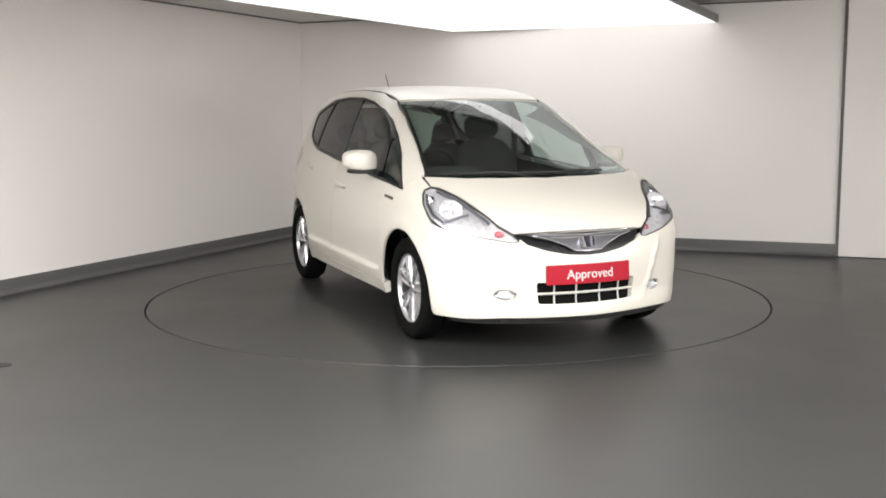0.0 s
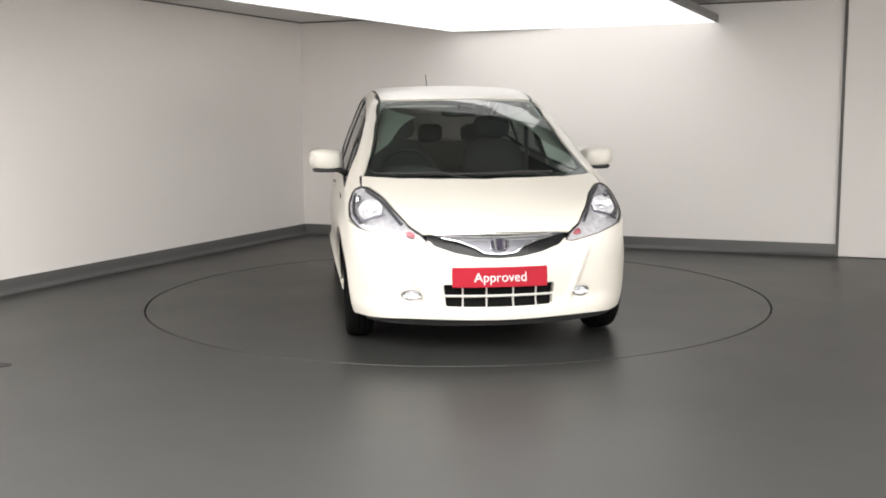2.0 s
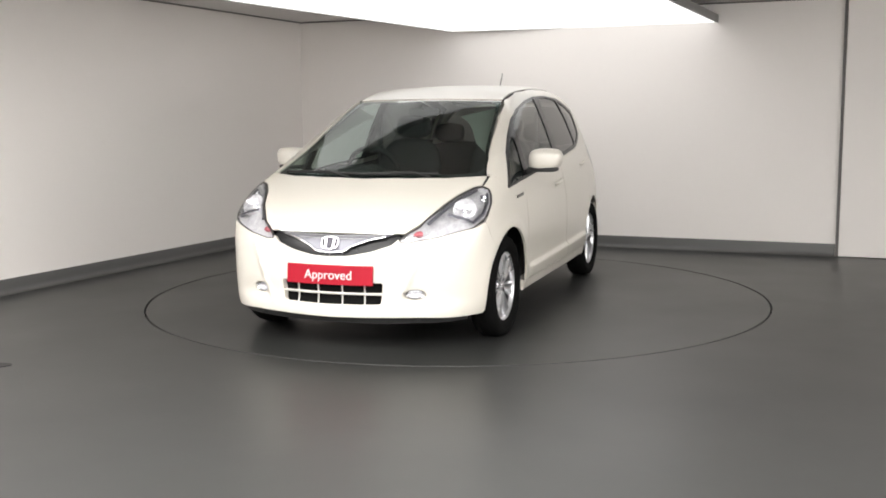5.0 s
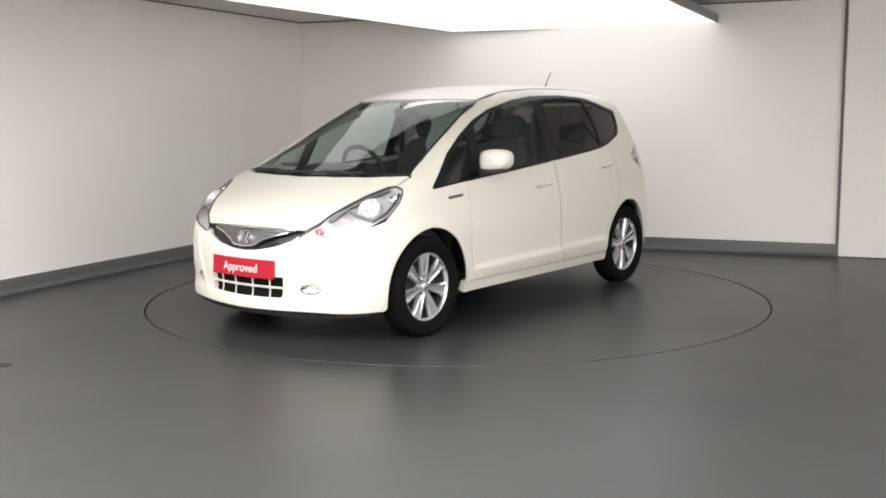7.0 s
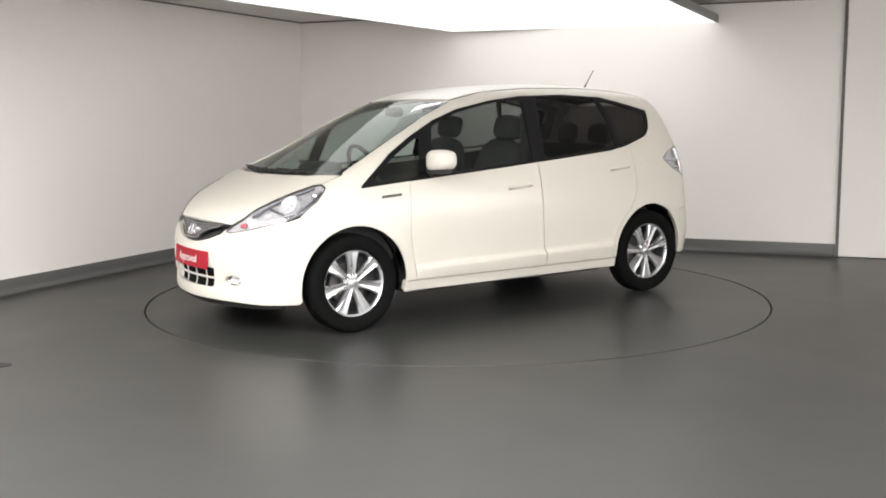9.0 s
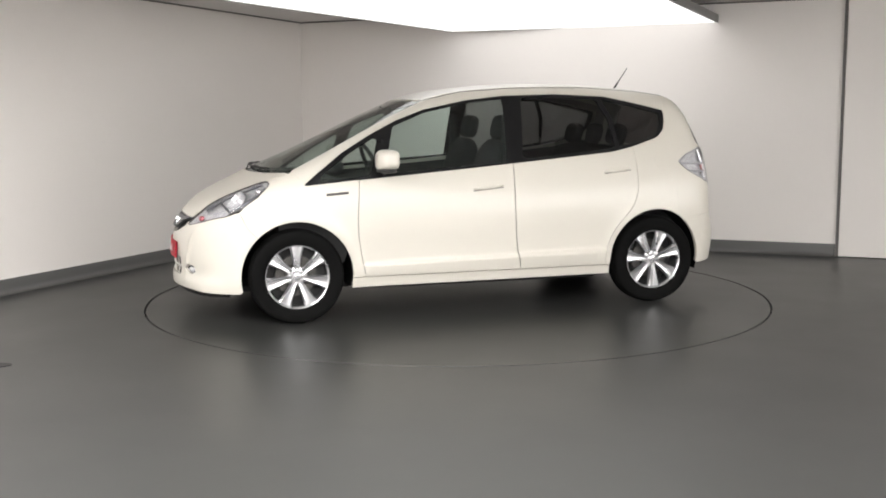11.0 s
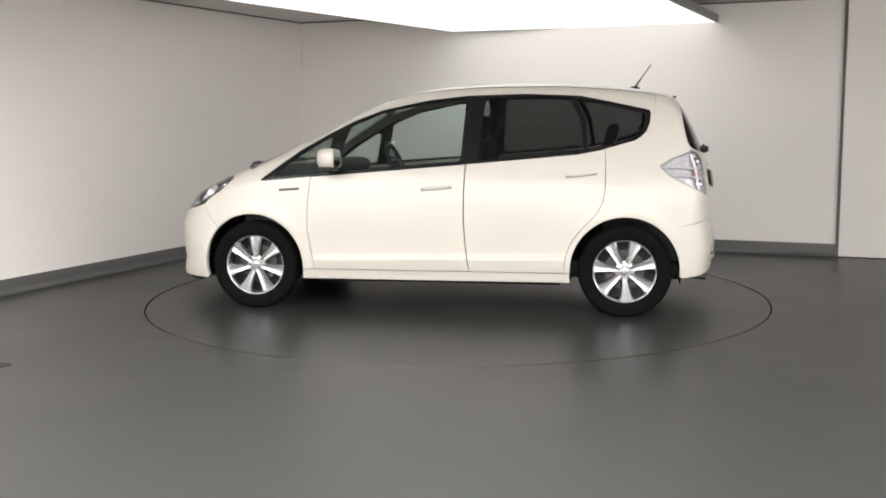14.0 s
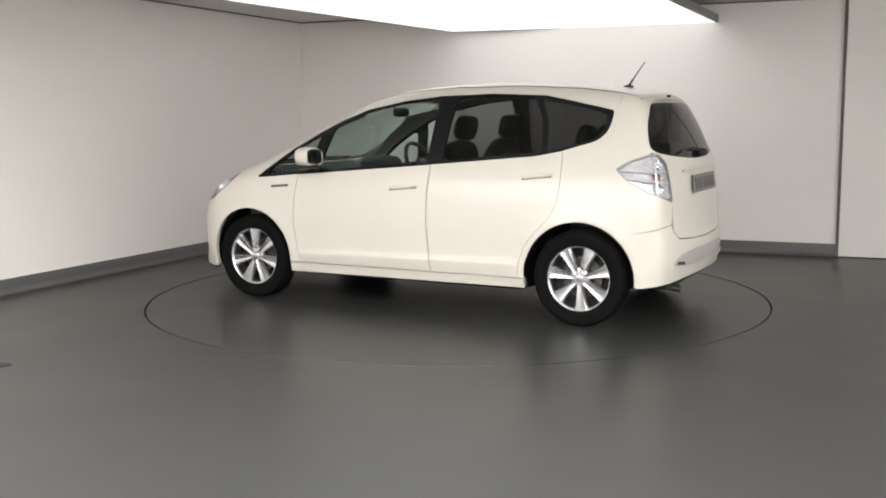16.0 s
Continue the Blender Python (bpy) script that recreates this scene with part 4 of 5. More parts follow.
def build_tail_lamps(car):
    out = [(-1.462, 0.722, 0.977), (-1.539, 0.700, 1.032), (-1.645, 0.650, 1.070), (-1.69, 0.615, 1.071), (-1.732, 0.575, 1.012), (-1.758, 0.566, 0.90), (-1.774, 0.562, 0.806), (-1.768, 0.610, 0.786), (-1.677, 0.715, 0.833), (-1.538, 0.738, 0.908)]
    q = TAILC.flat(np.array(out))
    hole = [tuple(p) for p in TAILC.lift(inset(spaced(q, 0.03), 0.010))]
    for mir in (False, True):
        s = -1 if mir else 1
        lamp = panel("tail_lamp", [sheet(TAILC, out, off=-0.045, gap=-0.003, lip=0, mirror=mir, step=0.025, bulge=lambda d: 0.04 * np.exp(-(d / 0.022)**2))], M_REFL, car, "clear silver tail lamp with a chrome cross bar")
        panel("bezel", [sheet(TAILC, out, holes=[hole], off=0.0, gap=0.002, lip=0.02, step=0.025, hole_rounds=0, mirror=mir)], M_FRAME, lamp, "grey lamp edge")
        panel("lens", [sheet(TAILC, out, off=0.002, gap=0.003, lip=0, step=0.03, mirror=mir)], M_LENS, lamp, "clear plastic lens")
        for a, b in (((-1.48, 0.72, 0.975), (-1.745, 0.575, 0.962)), ((-1.53, 0.73, 0.925), (-1.76, 0.57, 0.895)), ((-1.69, 0.67, 1.06), (-1.715, 0.67, 0.82))):
            bm = bmesh.new()
            p = TAILC.lift(TAILC.flat(np.array([np.array(a) * (1 - k / 8) + np.array(b) * k / 8 for k in range(9)])))
            p = p - normals(p) * 0.016
            tube(bm, [(x, y * s, z) for x, y, z in p], 0.008, 8)
            smooth(part("cross_bar", bm, M_REFL, lamp))
        for y, z in ((0.665, 0.935), (0.64, 0.865), (0.64, 1.01)):
            c = TAILC.lift(TAILC.flat(np.array([(-1.71, y, z)])))[0]
            nn = Vector(normals(np.array([c]))[0])
            f = Matrix.Translation(Vector(c) - nn * 0.022) @ nn.to_track_quat("Y", "Z").to_matrix().to_4x4()
            bm = bmesh.new()
            lathe(bm, [(0.0001, 0.0), (0.012, -0.002), (0.018, -0.012), (0.028, 0.004), (0.030, 0.0)], 20, flip(f, s))
            smooth(part("bulb", bm, M_LENSRED if z < 0.95 and z > 0.9 else M_CHROME, lamp))


def build_mirrors(car):
    for s in (1, -1):
        root = new("door_mirror")
        root.parent = car
        root["label"] = "white door mirror on a black foot"
        bm = bmesh.new()
        blob(bm, (0, 0, 0), (0.070, 0.108, 0.068), 3.2, 28, 16)
        for v in bm.verts:
            # slimmer to the tip, flat at the back
            v.co.z *= 1 - 0.10 * max(0, v.co.y / 0.108)
            v.co.x = max(v.co.x, -0.048) + 0.02 * (v.co.y / 0.108)**2 * -1
            v.co.z += 0.006 * v.co.y / 0.108
        f = flip(Matrix.Translation((0.685, 0.900, 1.033)), s)
        bmesh.ops.transform(bm, matrix=f, verts=bm.verts[:])
        smooth(part("mirror_shell", bm, M_PAINT, root), 50)
        bm = bmesh.new()
        blob(bm, (-0.058, 0.002, 0.003), (0.006, 0.092, 0.054), 4, 24, 10, f)
        smooth(part("mirror_glass", bm, M_CHROME, root, "silvered mirror glass"))
        bm = bmesh.new()
        blob(bm, (0.0, -0.01, -0.064), (0.058, 0.098, 0.018), 3, 24, 10, f)
        smooth(part("mirror_base", bm, M_BLACK, root, "black plastic underside"))
        bm = bmesh.new()
        tube(bm, [f @ Vector((0.0, -0.06, -0.058)), f @ Vector((-0.005, -0.10, -0.075)), f @ Vector((-0.01, -0.150, -0.10))], 0.020, 12)
        smooth(part("mirror_foot", bm, M_BLACK, root, "black mirror foot"))


def build_handles(car, doors):
    for which, (x0, x1, z0, z1) in enumerate(((0.085, -0.125, 0.832, 0.850), (-0.865, -1.068, 0.922, 0.942))):
        for s in (1, -1):
            xs = np.linspace(x0, x1, 13)
            P = SIDEC.lift(SIDEC.flat(np.array([(x, 0.8, z0 + (z1 - z0) * k / 12) for k, x in enumerate(xs)])))
            bm = bmesh.new()
            rings = []
            for k, p in enumerate(P):
                u = k / 12 * 2 - 1
                lift = 0.026 * (1 - abs(u)**4) + 0.002
                tall = 0.013 * (1 - 0.45 * abs(u)**3)
                rings.append([bm.verts.new((p[0], s * (p[1] + lift - 0.008 + 0.009 * math.cos(a)), p[2] + tall * math.sin(a))) for a in np.linspace(0, 2 * math.pi, 12, endpoint=False)])
            for a, b in zip(rings, rings[1:]):
                for k in range(12):
                    bm.faces.new((a[k], a[(k + 1) % 12], b[(k + 1) % 12], b[k]))
            bm.faces.new(rings[0]), bm.faces.new(rings[-1][::-1])
            h = doors[s < 0][which]
            smooth(part("door_handle", bm, M_PAINT, h, "body-coloured pull handle"))
            # a dark strip laid on the door draws the handle's shadow line
            under = [(p[0], p[1], p[2] - 0.0165) for p in P] + [(p[0], p[1], p[2] - 0.0115) for p in P[::-1]]
            panel("handle_shade_strip", [sheet(SIDEC, under, off=0.0015, lip=0, step=0.02, gap=0, mirror=s < 0)], M_STEEL, h, "dark strip for the shade under the handle")
    for s in (1, -1):
        bm = bmesh.new()
        P = SIDEC.lift(SIDEC.flat(np.array([(x, 0.8, 0.819 + 0.07 * (1.058 - x)) for x in np.linspace(0.916, 1.058, 6)])))
        lo = [bm.verts.new((p[0], s * (p[1] + 0.005), p[2] - 0.008)) for p in P]
        hi = [bm.verts.new((p[0], s * (p[1] + 0.005), p[2] + 0.008)) for p in P]
        bl = [bm.verts.new((p[0], s * (p[1] - 0.01), p[2] - 0.009)) for p in P]
        bh = [bm.verts.new((p[0], s * (p[1] - 0.01), p[2] + 0.009)) for p in P]
        for k in range(5):
            for a, b in ((lo, hi), (hi, bh), (bh, bl), (bl, lo)):
                bm.faces.new((a[k], a[k + 1], b[k + 1], b[k]))
        for k in (0, 5):
            bm.faces.new((lo[k], hi[k], bh[k], bl[k]))
        part("side_badge", bm, M_STEEL, car, "thin grey metal badge strip")


def text_mesh(name, words, size, material, parent, m):
    cu = bpy.data.curves.new(name, "FONT")
    cu.body, cu.size, cu.extrude, cu.align_x, cu.align_y = words, size, 0.001, "CENTER", "CENTER"
    tmp = bpy.data.objects.new(name, cu)
    scene.collection.objects.link(tmp)
    me = bpy.data.meshes.new_from_object(tmp.evaluated_get(bpy.context.evaluated_depsgraph_get()))
    bpy.data.objects.remove(tmp)
    me.transform(m)
    me.materials.clear()
    return link(name, me, material, parent)


def build_front_fittings(car):
    # show plate, slightly bowed, with a white word on it
    bm = bmesh.new()
    box(bm, (-0.010, -0.262, -0.0545), (0.0, 0.262, 0.0545), bevel=0.003)
    tilt = Matrix.Translation((1.998, 0, 0.4435)) @ Matrix.Rotation(radians(-4), 4, "Y")
    bmesh.ops.bisect_plane(bm, geom=bm.verts[:] + bm.edges[:] + bm.faces[:], plane_co=(0, 0, 0), plane_no=(0, 1, 0))
    for y in (-0.2, -0.13, -0.065, 0.065, 0.13, 0.2):
        bmesh.ops.bisect_plane(bm, geom=bm.verts[:] + bm.edges[:] + bm.faces[:], plane_co=(0, y, 0), plane_no=(0, 1, 0))
    bmesh.ops.transform(bm, matrix=tilt, verts=bm.verts[:])
    for v in bm.verts:
        v.co.x -= 0.32 * v.co.y**2
    plate = part("show_plate", bm, M_RED, car, "glossy red plate with a white word")
    face = tilt @ Matrix(((0, 0, 1, 0.0015), (1, 0, 0, 0), (0, 1, 0, -0.002), (0, 0, 0, 1)))
    word = text_mesh("lettering", "Approved", 0.072, M_WHITE, plate, face)
    for v in word.data.vertices:
        v.co.x -= 0.32 * v.co.y**2 - 0.0012
    # badge on the grille: a chrome frame and two bars on dark
    seat = NOSEC.lift(NOSEC.flat(np.array([(1.97, 0.0, 0.612)])))
    lean = normals(seat)[0]
    c = Matrix.Translation(Vector(seat[0]) + Vector(lean) * 0.002) @ Matrix.Rotation(-math.atan2(lean[2], lean[0]), 4, "Y")
    ring = [(-0.046, -0.037), (0.046, -0.037), (0.056, 0.037), (-0.056, 0.037)]
    bm = bmesh.new()
    q = cut_corners(np.array(ring), 2)
    o = [bm.verts.new(c @ Vector((0.012, y, z))) for y, z in q]
    i = [bm.verts.new(c @ Vector((0.012, y * 0.93, z * 0.92))) for y, z in q]
    ob_ = [bm.verts.new(c @ Vector((-0.01, y * 1.02, z * 1.02))) for y, z in q]
    ib = [bm.verts.new(c @ Vector((-0.01, y * 0.80, z * 0.78))) for y, z in q]
    n = len(q)
    for k in range(n):
        j = (k + 1) % n
        bm.faces.new((o[k], o[j], i[j], i[k]))
        bm.faces.new((o[k], o[j], ob_[j], ob_[k]))
        bm.faces.new((i[k], i[j], ib[j], ib[k]))
    badge = smooth(part("emblem", bm, M_CHROME, car, "plain chrome badge frame on dark"))
    bm = bmesh.new()
    vs = [bm.verts.new(c @ Vector((0.002, y * 0.9, z * 0.9))) for y, z in q]
    bm.faces.new(vs)
    part("emblem_field", bm, mat("emblem_violet_black", (0.018, 0.012, 0.03), 0.2), badge)
    for s in (1, -1):
        bm = bmesh.new()
        prism(bm, [(s * 0.016, -0.031), (s * 0.026, -0.031), (s * 0.033, 0.031), (s * 0.021, 0.031)], 0.002, 0.012, c @ Matrix(((0, 0, 1, 0), (1, 0, 0, 0), (0, 1, 0, 0), (0, 0, 0, 1))))
        part("emblem_bar", bm, M_CHROME, badge)
    # chrome lines in the grille
    for half in ([(1.93, 0.37, 0.668), (1.925, 0.2, 0.672), (1.93, 0.0, 0.674)], [(1.905, 0.312, 0.652), (1.94, 0.22, 0.633), (1.97, 0.13, 0.599), (1.985, 0.087, 0.572), (1.99, 0.0, 0.564)]):
        pts = half + [(x, -y, z) for x, y, z in half[::-1][1:]]
        P = NOSEC.lift(NOSEC.flat(np.array(pts)))
        bm = bmesh.new()
        tube(bm, [tuple(p + normals(np.array([p]))[0] * 0.001) for p in P], 0.0045, 8)
        smooth(part("grille_trim", bm, M_CHROME, car, "thin chrome grille line"))
    for k, z in enumerate((0.640, 0.655)):
        P = NOSEC.lift(NOSEC.flat(np.array([(1.95, y, z + 0.05 * y * y) for y in np.linspace(-0.22 - 0.10 * k, 0.22 + 0.10 * k, 13)])))
        bm = bmesh.new()
        tube(bm, [tuple(p - normals(np.array([p]))[0] * 0.001) for p in P], 0.0028, 6)
        part("grille_slat", bm, M_FRAME, car)
    # black lower lip
    lip = both([(1.98, 0, 0.212), (1.96, 0.3, 0.214), (1.88, 0.55, 0.216), (1.74, 0.72, 0.21), (1.68, 0.73, 0.172), (1.84, 0.55, 0.164), (1.93, 0.3, 0.160), (1.95, 0, 0.160)])
    panel("lower_lip", [sheet(NOSEC, lip, off=-0.022, lip=0.03, gap=0)], M_BLACK, car, "black lower bumper lip")
    # wipers, parked along the foot of the windscreen
    for y0, y1, h in ((0.43, -0.16, 0.40), (-0.13, -0.60, -0.10)):
        P = TOPC.lift(TOPC.flat(np.array(T(*[(1.436 - 0.33 * y * y, y) for y in np.linspace(y0, y1, 9)]))))
        bm = bmesh.new()
        tube(bm, [tuple(p + np.array((0, 0, 0.006))) for p in P], 0.007, 8)
        w = smooth(part("wiper", bm, M_BLACK, car, "black wiper blade and arm"))
        bm = bmesh.new()
        tube(bm, [tuple(P[4] + np.array((0, 0, 0.014))), tuple(P[2] + np.array((0.012, 0, 0.014))), (1.464 - 0.33 * h * h, h, float(TOP(1.464 - 0.33 * h * h) - CROWN(1.4) * h * h) - 0.004)], 0.006, 8)
        smooth(part("wiper_arm", bm, M_BLACK, w))
    # aerial
    bm = bmesh.new()
    blob(bm, (-1.300, 0.0, 1.492), (0.035, 0.022, 0.014), 2.2, 20, 10)
    tube(bm, [(-1.300, 0, 1.495), (-1.335, 0, 1.548)], 0.008, 10, 0.006)
    aer = smooth(part("aerial", bm, M_BLACK, car, "short black roof aerial"))
    bm = bmesh.new()
    tube(bm, [(-1.333, 0, 1.545), (-1.410, 0, 1.655)], 0.0042, 8, 0.0032)
    smooth(part("aerial_rod", bm, M_BLACK, aer))
    # roof gutters: thin dark strips between roof and sides
    for s in (1, -1):
        P = TOPC.lift(TOPC.flat(np.array(T((0.352, 0.524), (0.1, 0.5255), (-0.3, 0.522), (-0.8, 0.514), (-1.2, 0.499), (-1.43, 0.482), (-1.54, 0.468)))))
        bm = bmesh.new()
        tube(bm, [(p[0], s * p[1], p[2] - 0.004) for p in P], 0.006, 6)
        part("roof_strip", bm, M_BLACK, car, "thin dark roof gutter strip")


def build_rear_fittings(car):
    # number plate, its writing left plain, in a shallow housing
    bm = bmesh.new()
    box(bm, (-0.006, -0.262, -0.056), (0.006, 0.262, 0.056), bevel=0.003)
    m = Matrix.Translation((-1.822, 0, 0.872)) @ Matrix.Rotation(radians(9), 4, "Y")
    bmesh.ops.transform(bm, matrix=m, verts=bm.verts[:])
    pl = part("rear_plate", bm, M_GREYPLATE, car, "plain grey rear plate")
    for k in range(7):
        bm = bmesh.new()
        y = -0.21 + k * 0.068 + (0.012 if k > 3 else 0)
        box(bm, (-0.0075, y, -0.036), (-0.0055, y + 0.046, 0.036), m)
        part("plate_bar", bm, M_STEEL, pl)
    # plate lintel
    bm = bmesh.new()
    P = TAILC.lift(TAILC.flat(np.array([(-1.8, y, 0.955 + 0.012 * math.cos(y * 3)) for y in np.linspace(-0.40, 0.40, 15)])))
    tube(bm, [tuple(p + np.array((-0.004, 0, 0))) for p in P], 0.009, 10)
    smooth(part("tailgate_garnish", bm, M_PAINT, car, "white moulding over the plate"))
    # rear wiper
    P = TAILC.lift(TAILC.flat(np.array([(-1.75, 0.36 - 0.42 * k / 6, 1.072 + 0.02 * math.sin(math.pi * k / 6)) for k in range(7)])))
    bm = bmesh.new()
    tube(bm, [tuple(p + np.array((-0.014, 0, 0.004))) for p in P], 0.008, 8)
    w = smooth(part("rear_wiper", bm, M_BLACK, car, "black rear wiper"))
    bm = bmesh.new()
    blob(bm, (-1.792, -0.06, 1.062), (0.030, 0.05, 0.026), 2.6, 18, 10)
    smooth(part("wiper_hub", bm, M_BLACK, w))
    # bumper insert: a recess's shade put into a grey field, with its dark slot
    ins = both([(-1.86, 0, 0.470), (-1.86, 0.35, 0.468), (-1.83, 0.52, 0.455), (-1.81, 0.60, 0.41), (-1.81, 0.60, 0.385), (-1.84, 0.45, 0.375), (-1.86, 0, 0.372)])
    panel("bumper_insert", [sheet(TAILC, ins, off=0.004, gap=0, lip=0.004, step=0.025, rounds=2)], mat("bumper_recess_grey", (0.42, 0.41, 0.39), 0.4), car, "lower bumper field greyed for the shade of its recess")
    for s in (1, -1):
        slot = [(-1.83, 0.47, 0.405), (-1.82, 0.57, 0.412), (-1.82, 0.572, 0.395), (-1.84, 0.46, 0.385)]
        panel("bumper_slot", [sheet(TAILC, slot, off=0.007, gap=0, lip=0.004, step=0.02, mirror=s < 0)], M_BLACK, car, "dark bumper slot")
    lipr = both([(-1.86, 0, 0.368), (-1.85, 0.35, 0.370), (-1.82, 0.56, 0.384), (-1.80, 0.60, 0.37), (-1.84, 0.35, 0.352), (-1.86, 0, 0.350)])
    panel("bumper_lip", [sheet(TAILC, lipr, off=0.012, gap=0, lip=0.02, step=0.02)], M_PAINT, car)
    bm = bmesh.new()
    tube(bm, [(-1.50, 0.42, 0.235), (-1.70, 0.42, 0.235), (-1.79, 0.42, 0.225)], 0.024, 14)
    smooth(part("exhaust", bm, M_STEEL, car, "dull steel tailpipe"))
    # fuel flap seam
    cx, cz = -1.325, 0.985
    q = [(cx + 0.058 * math.cos(a), 0.74, cz + 0.05 * math.sin(a)) for a in np.linspace(0, 2 * math.pi, 20, endpoint=False)]
    panel("fuel_flap", [sheet(SIDEC, q, off=0.0022, gap=0, lip=0.004, step=0.02)], M_PAINT, car)
    # roof nub over the tailgate
    bm = bmesh.new()
    blob(bm, (-1.575, 0, 1.428), (0.014, 0.02, 0.008), 2.2, 14, 8)
    smooth(part("washer_jet", bm, M_BLACK, car))


def seat_part(bm, c, half, tilt=0, p=3.2):
    blob(bm, (0, 0, 0), half, p, 28, 16, Matrix.Translation(c) @ Matrix.Rotation(radians(tilt), 4, "Y"))


def build_interior(car):
    # linings
    door_card = S((0.84, 0.68), (1.12, 0.73), (1.12, 0.86), (0.745, 0.905), (-0.3, 0.99), (-1.1, 1.07), (-1.3, 1.12), (-1.42, 1.12), (-1.42, 0.70), (-0.84, 0.70), (-0.84, 0.26), (0.84, 0.26))
    for mir in (False, True):
        panel("door_lining", [sheet(SIDEC, door_card, off=-0.055, gap=0, lip=0, step=0.06, mirror=mir)], M_DASH, car, "dark grey door lining")
        pill = S((1.13, 0.955)) + S(*[(x, z + 0.012) for x, z in DLO_TOP]) + S((-1.42, 1.34), (-1.42, 1.12), (-1.5, 1.12)) + [(-1.5, 0.5, 1.38), (-1.2, 0.5, 1.45), (-0.5, 0.5, 1.49), (0.1, 0.5, 1.465), (0.36, 0.5, 1.41), (0.60, 0.5, 1.33), (0.9, 0.6, 1.165), (1.14, 0.6, 1.01)]
        panel("pillar_trim", [sheet(SIDEC, pill, off=-0.030, gap=0, lip=0, step=0.05, mirror=mir)], M_LINER, car, "pale grey pillar and rail trim")
    liner = both(T((0.36, 0.0), (0.33, 0.5), (-0.5, 0.5), (-1.2, 0.48), (-1.5, 0.44), (-1.52, 0.0)))
    panel("headliner", [sheet(TOPC, liner, off=-0.032, gap=0, lip=0, step=0.08)], M_LINER, car, "pale grey roof lining")
    # dashboard
    bm = bmesh.new()
    prof = [(1.42, 0.90), (1.30, 0.945), (1.10, 0.945), (0.98, 0.925), (0.90, 0.885), (0.86, 0.83), (0.87, 0.70), (0.94, 0.55), (1.0, 0.40), (1.1, 0.30), (1.3, 0.30), (1.42, 0.5)]
    rows = []
    for y in np.linspace(-0.70, 0.70, 15):
        k = 0.035 * (y / 0.7)**2
        rows.append([bm.verts.new((x - k * 2 + 0.0, y, z - k * 0.7)) for x, z in prof])
    for a, b in zip(rows, rows[1:]):
        for k in range(len(prof)):
            bm.faces.new((a[k], a[(k + 1) % len(prof)], b[(k + 1) % len(prof)], b[k]))
    bm.faces.new(rows[0]), bm.faces.new(rows[-1])
    smooth(part("dashboard", bm, M_DASH, car, "black dashboard under the windscreen"))
    bm = bmesh.new()
    blob(bm, (0.86, -0.36, 0.935), (0.13, 0.20, 0.06), 2.6, 24, 12)
    smooth(part("instrument_hood", bm, M_DASH, car))
    # steering wheel
    f = Matrix.Translation((0.50, -0.36, 0.925)) @ Matrix.Rotation(radians(24), 4, "Y") @ Matrix.Rotation(radians(90), 4, "Z")
    bm = bmesh.new()
    lathe(bm, [(0.185 + 0.016 * math.cos(a), 0.016 * math.sin(a)) for a in np.linspace(0, 2 * math.pi, 12, endpoint=False)], 48, f, closed=True)
    wheel = smooth(part("steering_wheel", bm, M_BLACK, car, "black steering wheel"), 80)
    bm = bmesh.new()
    blob(bm, (0, 0.01, -0.01), (0.075, 0.03, 0.065), 2.6, 20, 10, f)
    for a in (0.0, math.pi, -math.pi / 2):
        tube(bm, [f @ Vector((0.05 * math.cos(a), 0.0, 0.05 * math.sin(a))), f @ Vector((0.18 * math.cos(a), 0, 0.18 * math.sin(a)))], 0.016, 8)
    smooth(part("steering_hub", bm, M_BLACK, wheel))
    bm = bmesh.new()
    tube(bm, [f @ Vector((0, 0, -0.02)), (0.88, -0.36, 0.80)], 0.035, 12)
    smooth(part("steering_column", bm, M_DASH, wheel))
    # front seats
    for s in (1, -1):
        seat = new("front_seat")
        seat.parent = car
        seat["label"] = "dark cloth front seat"
        y = 0.36 * s
        for nm, c, half, tl in (("seat_cushion", (0.18, y, 0.50), (0.27, 0.25, 0.10), -8), ("seat_back", (-0.155, y, 0.83), (0.085, 0.24, 0.32), -16), ("headrest", (-0.265, y, 1.225), (0.045, 0.135, 0.085), -12)):
            bm = bmesh.new()
            seat_part(bm, c, half, tl)
            smooth(part(nm, bm, M_SEAT, seat))
        for k in (-0.05, 0.05):
            bm = bmesh.new()
            tube(bm, [(-0.225, y + k, 1.08), (-0.262, y + k, 1.20)], 0.006, 8)
            part("headrest_post", bm, M_STEEL, seat)
        bm = bmesh.new()
        box(bm, (-0.02, y - 0.2, 0.25), (0.38, y + 0.2, 0.42), bevel=0.02)
        part("seat_base", bm, M_DASH, seat)
    bench = new("rear_bench")
    bench.parent = car
    bench["label"] = "dark cloth rear bench"
    for nm, c, half, tl in (("bench_cushion", (-0.72, 0, 0.52), (0.26, 0.62, 0.09), -6), ("bench_back", (-1.03, 0, 0.82), (0.075, 0.62, 0.28), -20)):
        bm = bmesh.new()
        seat_part(bm, c, half, tl, 5)
        smooth(part(nm, bm, M_SEAT, bench))
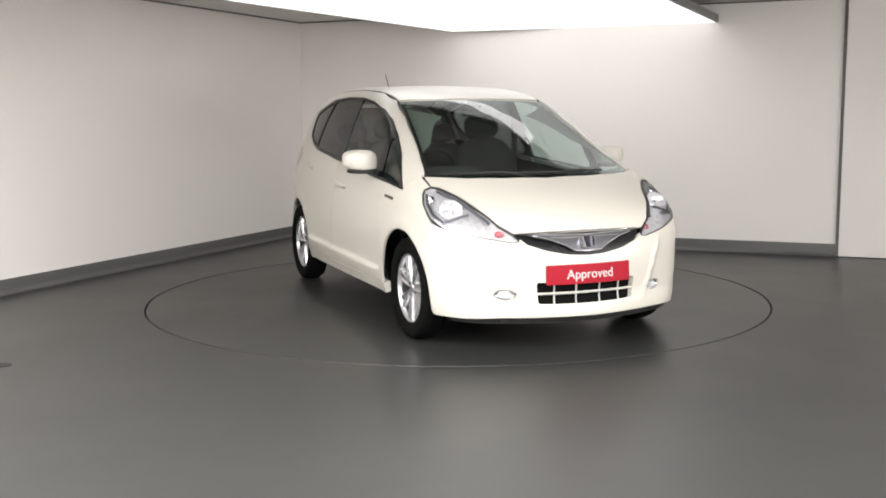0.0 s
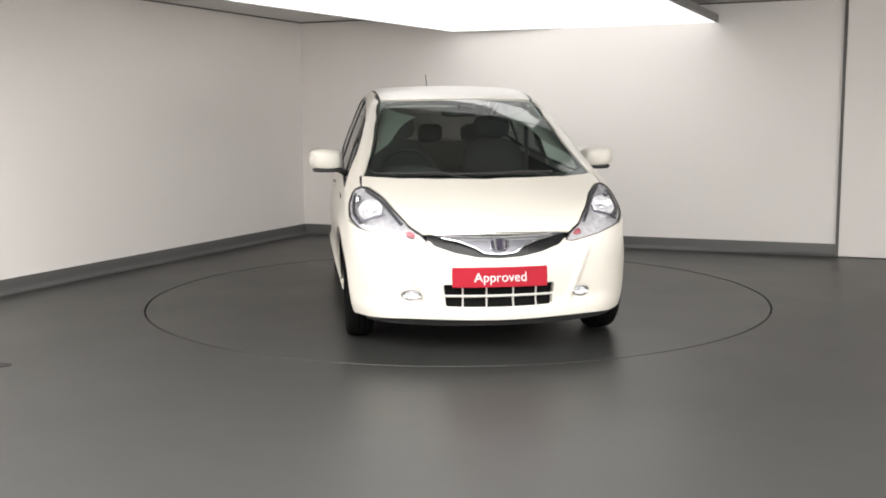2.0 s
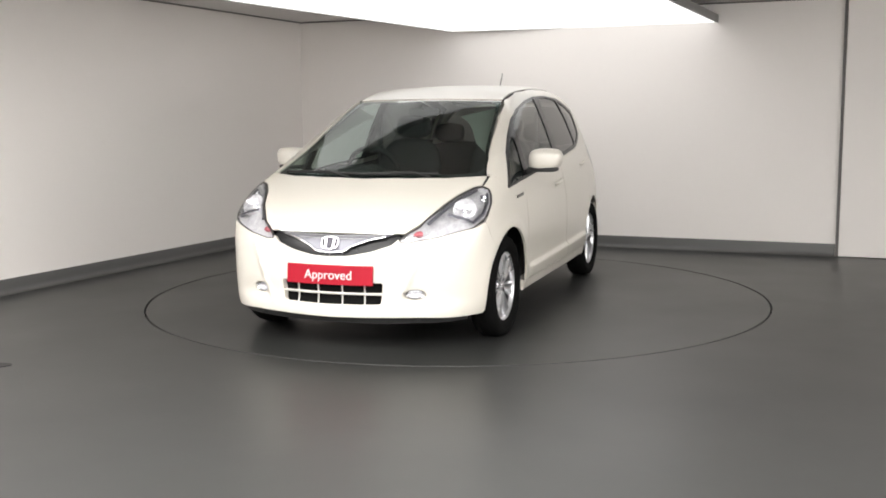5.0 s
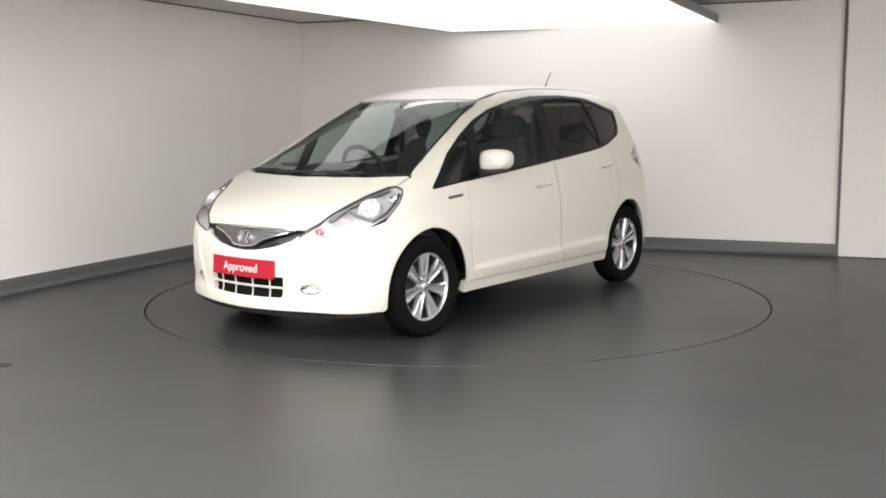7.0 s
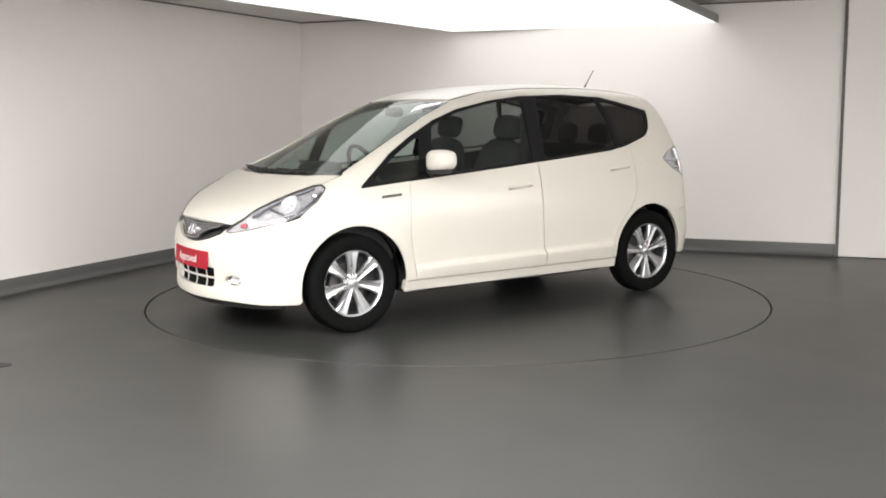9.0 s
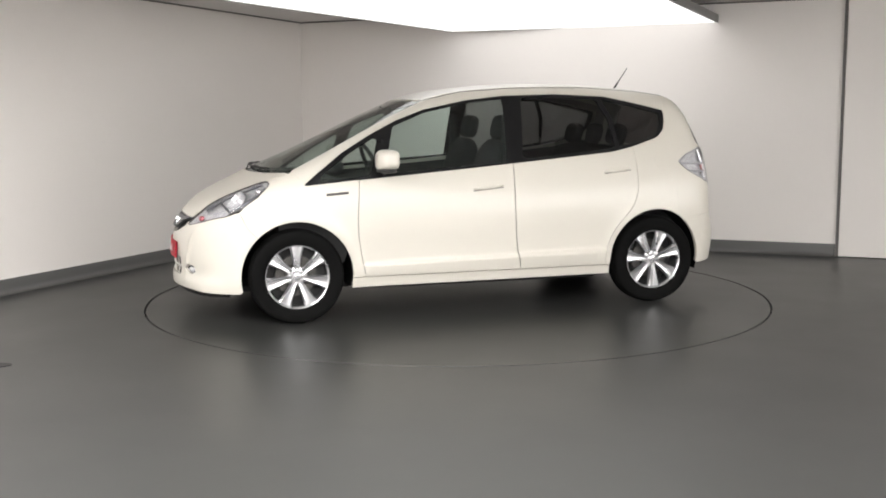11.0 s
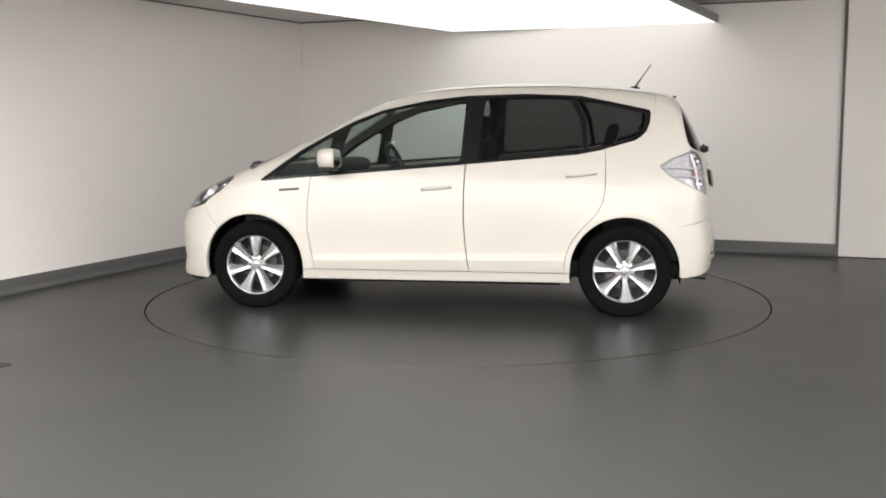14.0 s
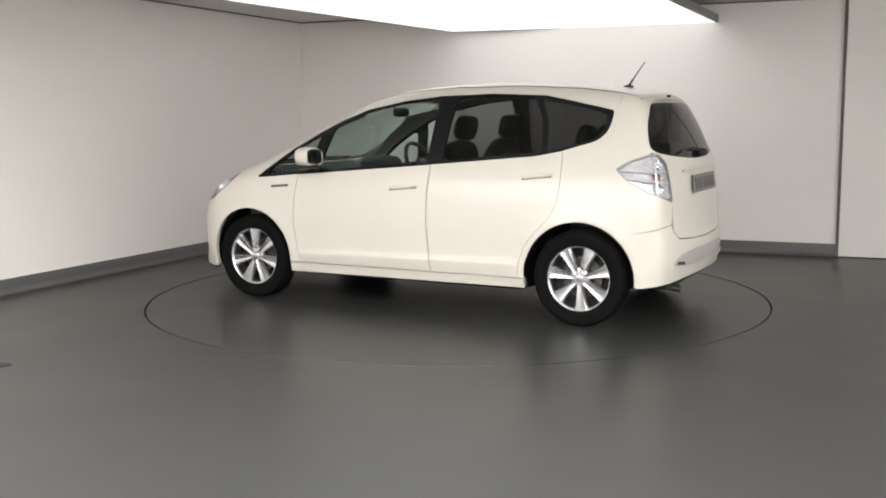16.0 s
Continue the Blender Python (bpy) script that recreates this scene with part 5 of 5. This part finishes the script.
    for y in (-0.38, 0.0, 0.38):
        bm = bmesh.new()
        seat_part(bm, (-1.145, y, 1.165), (0.04, 0.125 if y else 0.10, 0.078), -14)
        smooth(part("rear_headrest", bm, M_SEAT, bench))
    bm = bmesh.new()
    box(bm, (-1.72, -0.55, 0.34), (-1.10, 0.55, 0.62), bevel=0.02)
    part("load_floor", bm, M_DASH, car, "dark load floor behind the bench")
    # inner mirror
    bm = bmesh.new()
    blob(bm, (0.46, 0.0, 1.335), (0.018, 0.115, 0.034), 3, 24, 10)
    im = smooth(part("inner_mirror", bm, M_BLACK, car, "black interior mirror"))
    bm = bmesh.new()
    tube(bm, [(0.47, 0, 1.35), (0.52, 0, 1.372)], 0.008, 8)
    part("mirror_stem", bm, M_BLACK, im)
    # seat belts on the door posts
    for s in (1, -1):
        bm = bmesh.new()
        prism(bm, [(-0.235, -0.024), (-0.185, -0.024), (-0.185, 0.0), (-0.235, 0.0)], 0.60, 1.32, Matrix.Translation((0, 0, 0)) @ flip(Matrix.Translation((0, 0.625, 0)), s))
        part("seat_belt", bm, M_SEAT, car, "dark seat belt")


def fit_out(car, doors):
    build_headlamps(car)
    build_tail_lamps(car)
    build_mirrors(car)
    build_handles(car, doors)
    build_front_fittings(car)
    build_rear_fittings(car)
    build_interior(car)


car, doors = build_car()
fit_out(car, doors)


# ---- what moves ----
TURN = [(0.0, -67.04), (0.5, -69.39), (1.0, -72.83), (1.5, -76.95), (2.0, -81.65), (2.5, -86.22), (3.0, -90.75), (3.5, -95.25), (4.0, -99.88), (5.2, -110.8), (6.5, -122.55), (7.0, -127.0), (7.5, -131.4), (8.0, -135.9), (8.5, -140.42), (9.0, -145.0), (10.2, -155.8), (11.5, -167.35), (12.0, -171.65), (12.5, -175.85), (13.0, -180.2), (13.5, -184.7), (14.0, -189.3), (14.5, -193.87), (15.0, -198.35), (15.5, -202.74), (16.0, -207.14)]


def motions():
    shift = Matrix.Translation((0.0312, -0.0569, 0.0))
    walk(turntable, [(t, pose(0, 0, 0, 0, 0, a)) for t, a in TURN])
    walk(car, [(t, pose(0, 0, 0, 0, 0, a) @ shift) for t, a in TURN])


motions()
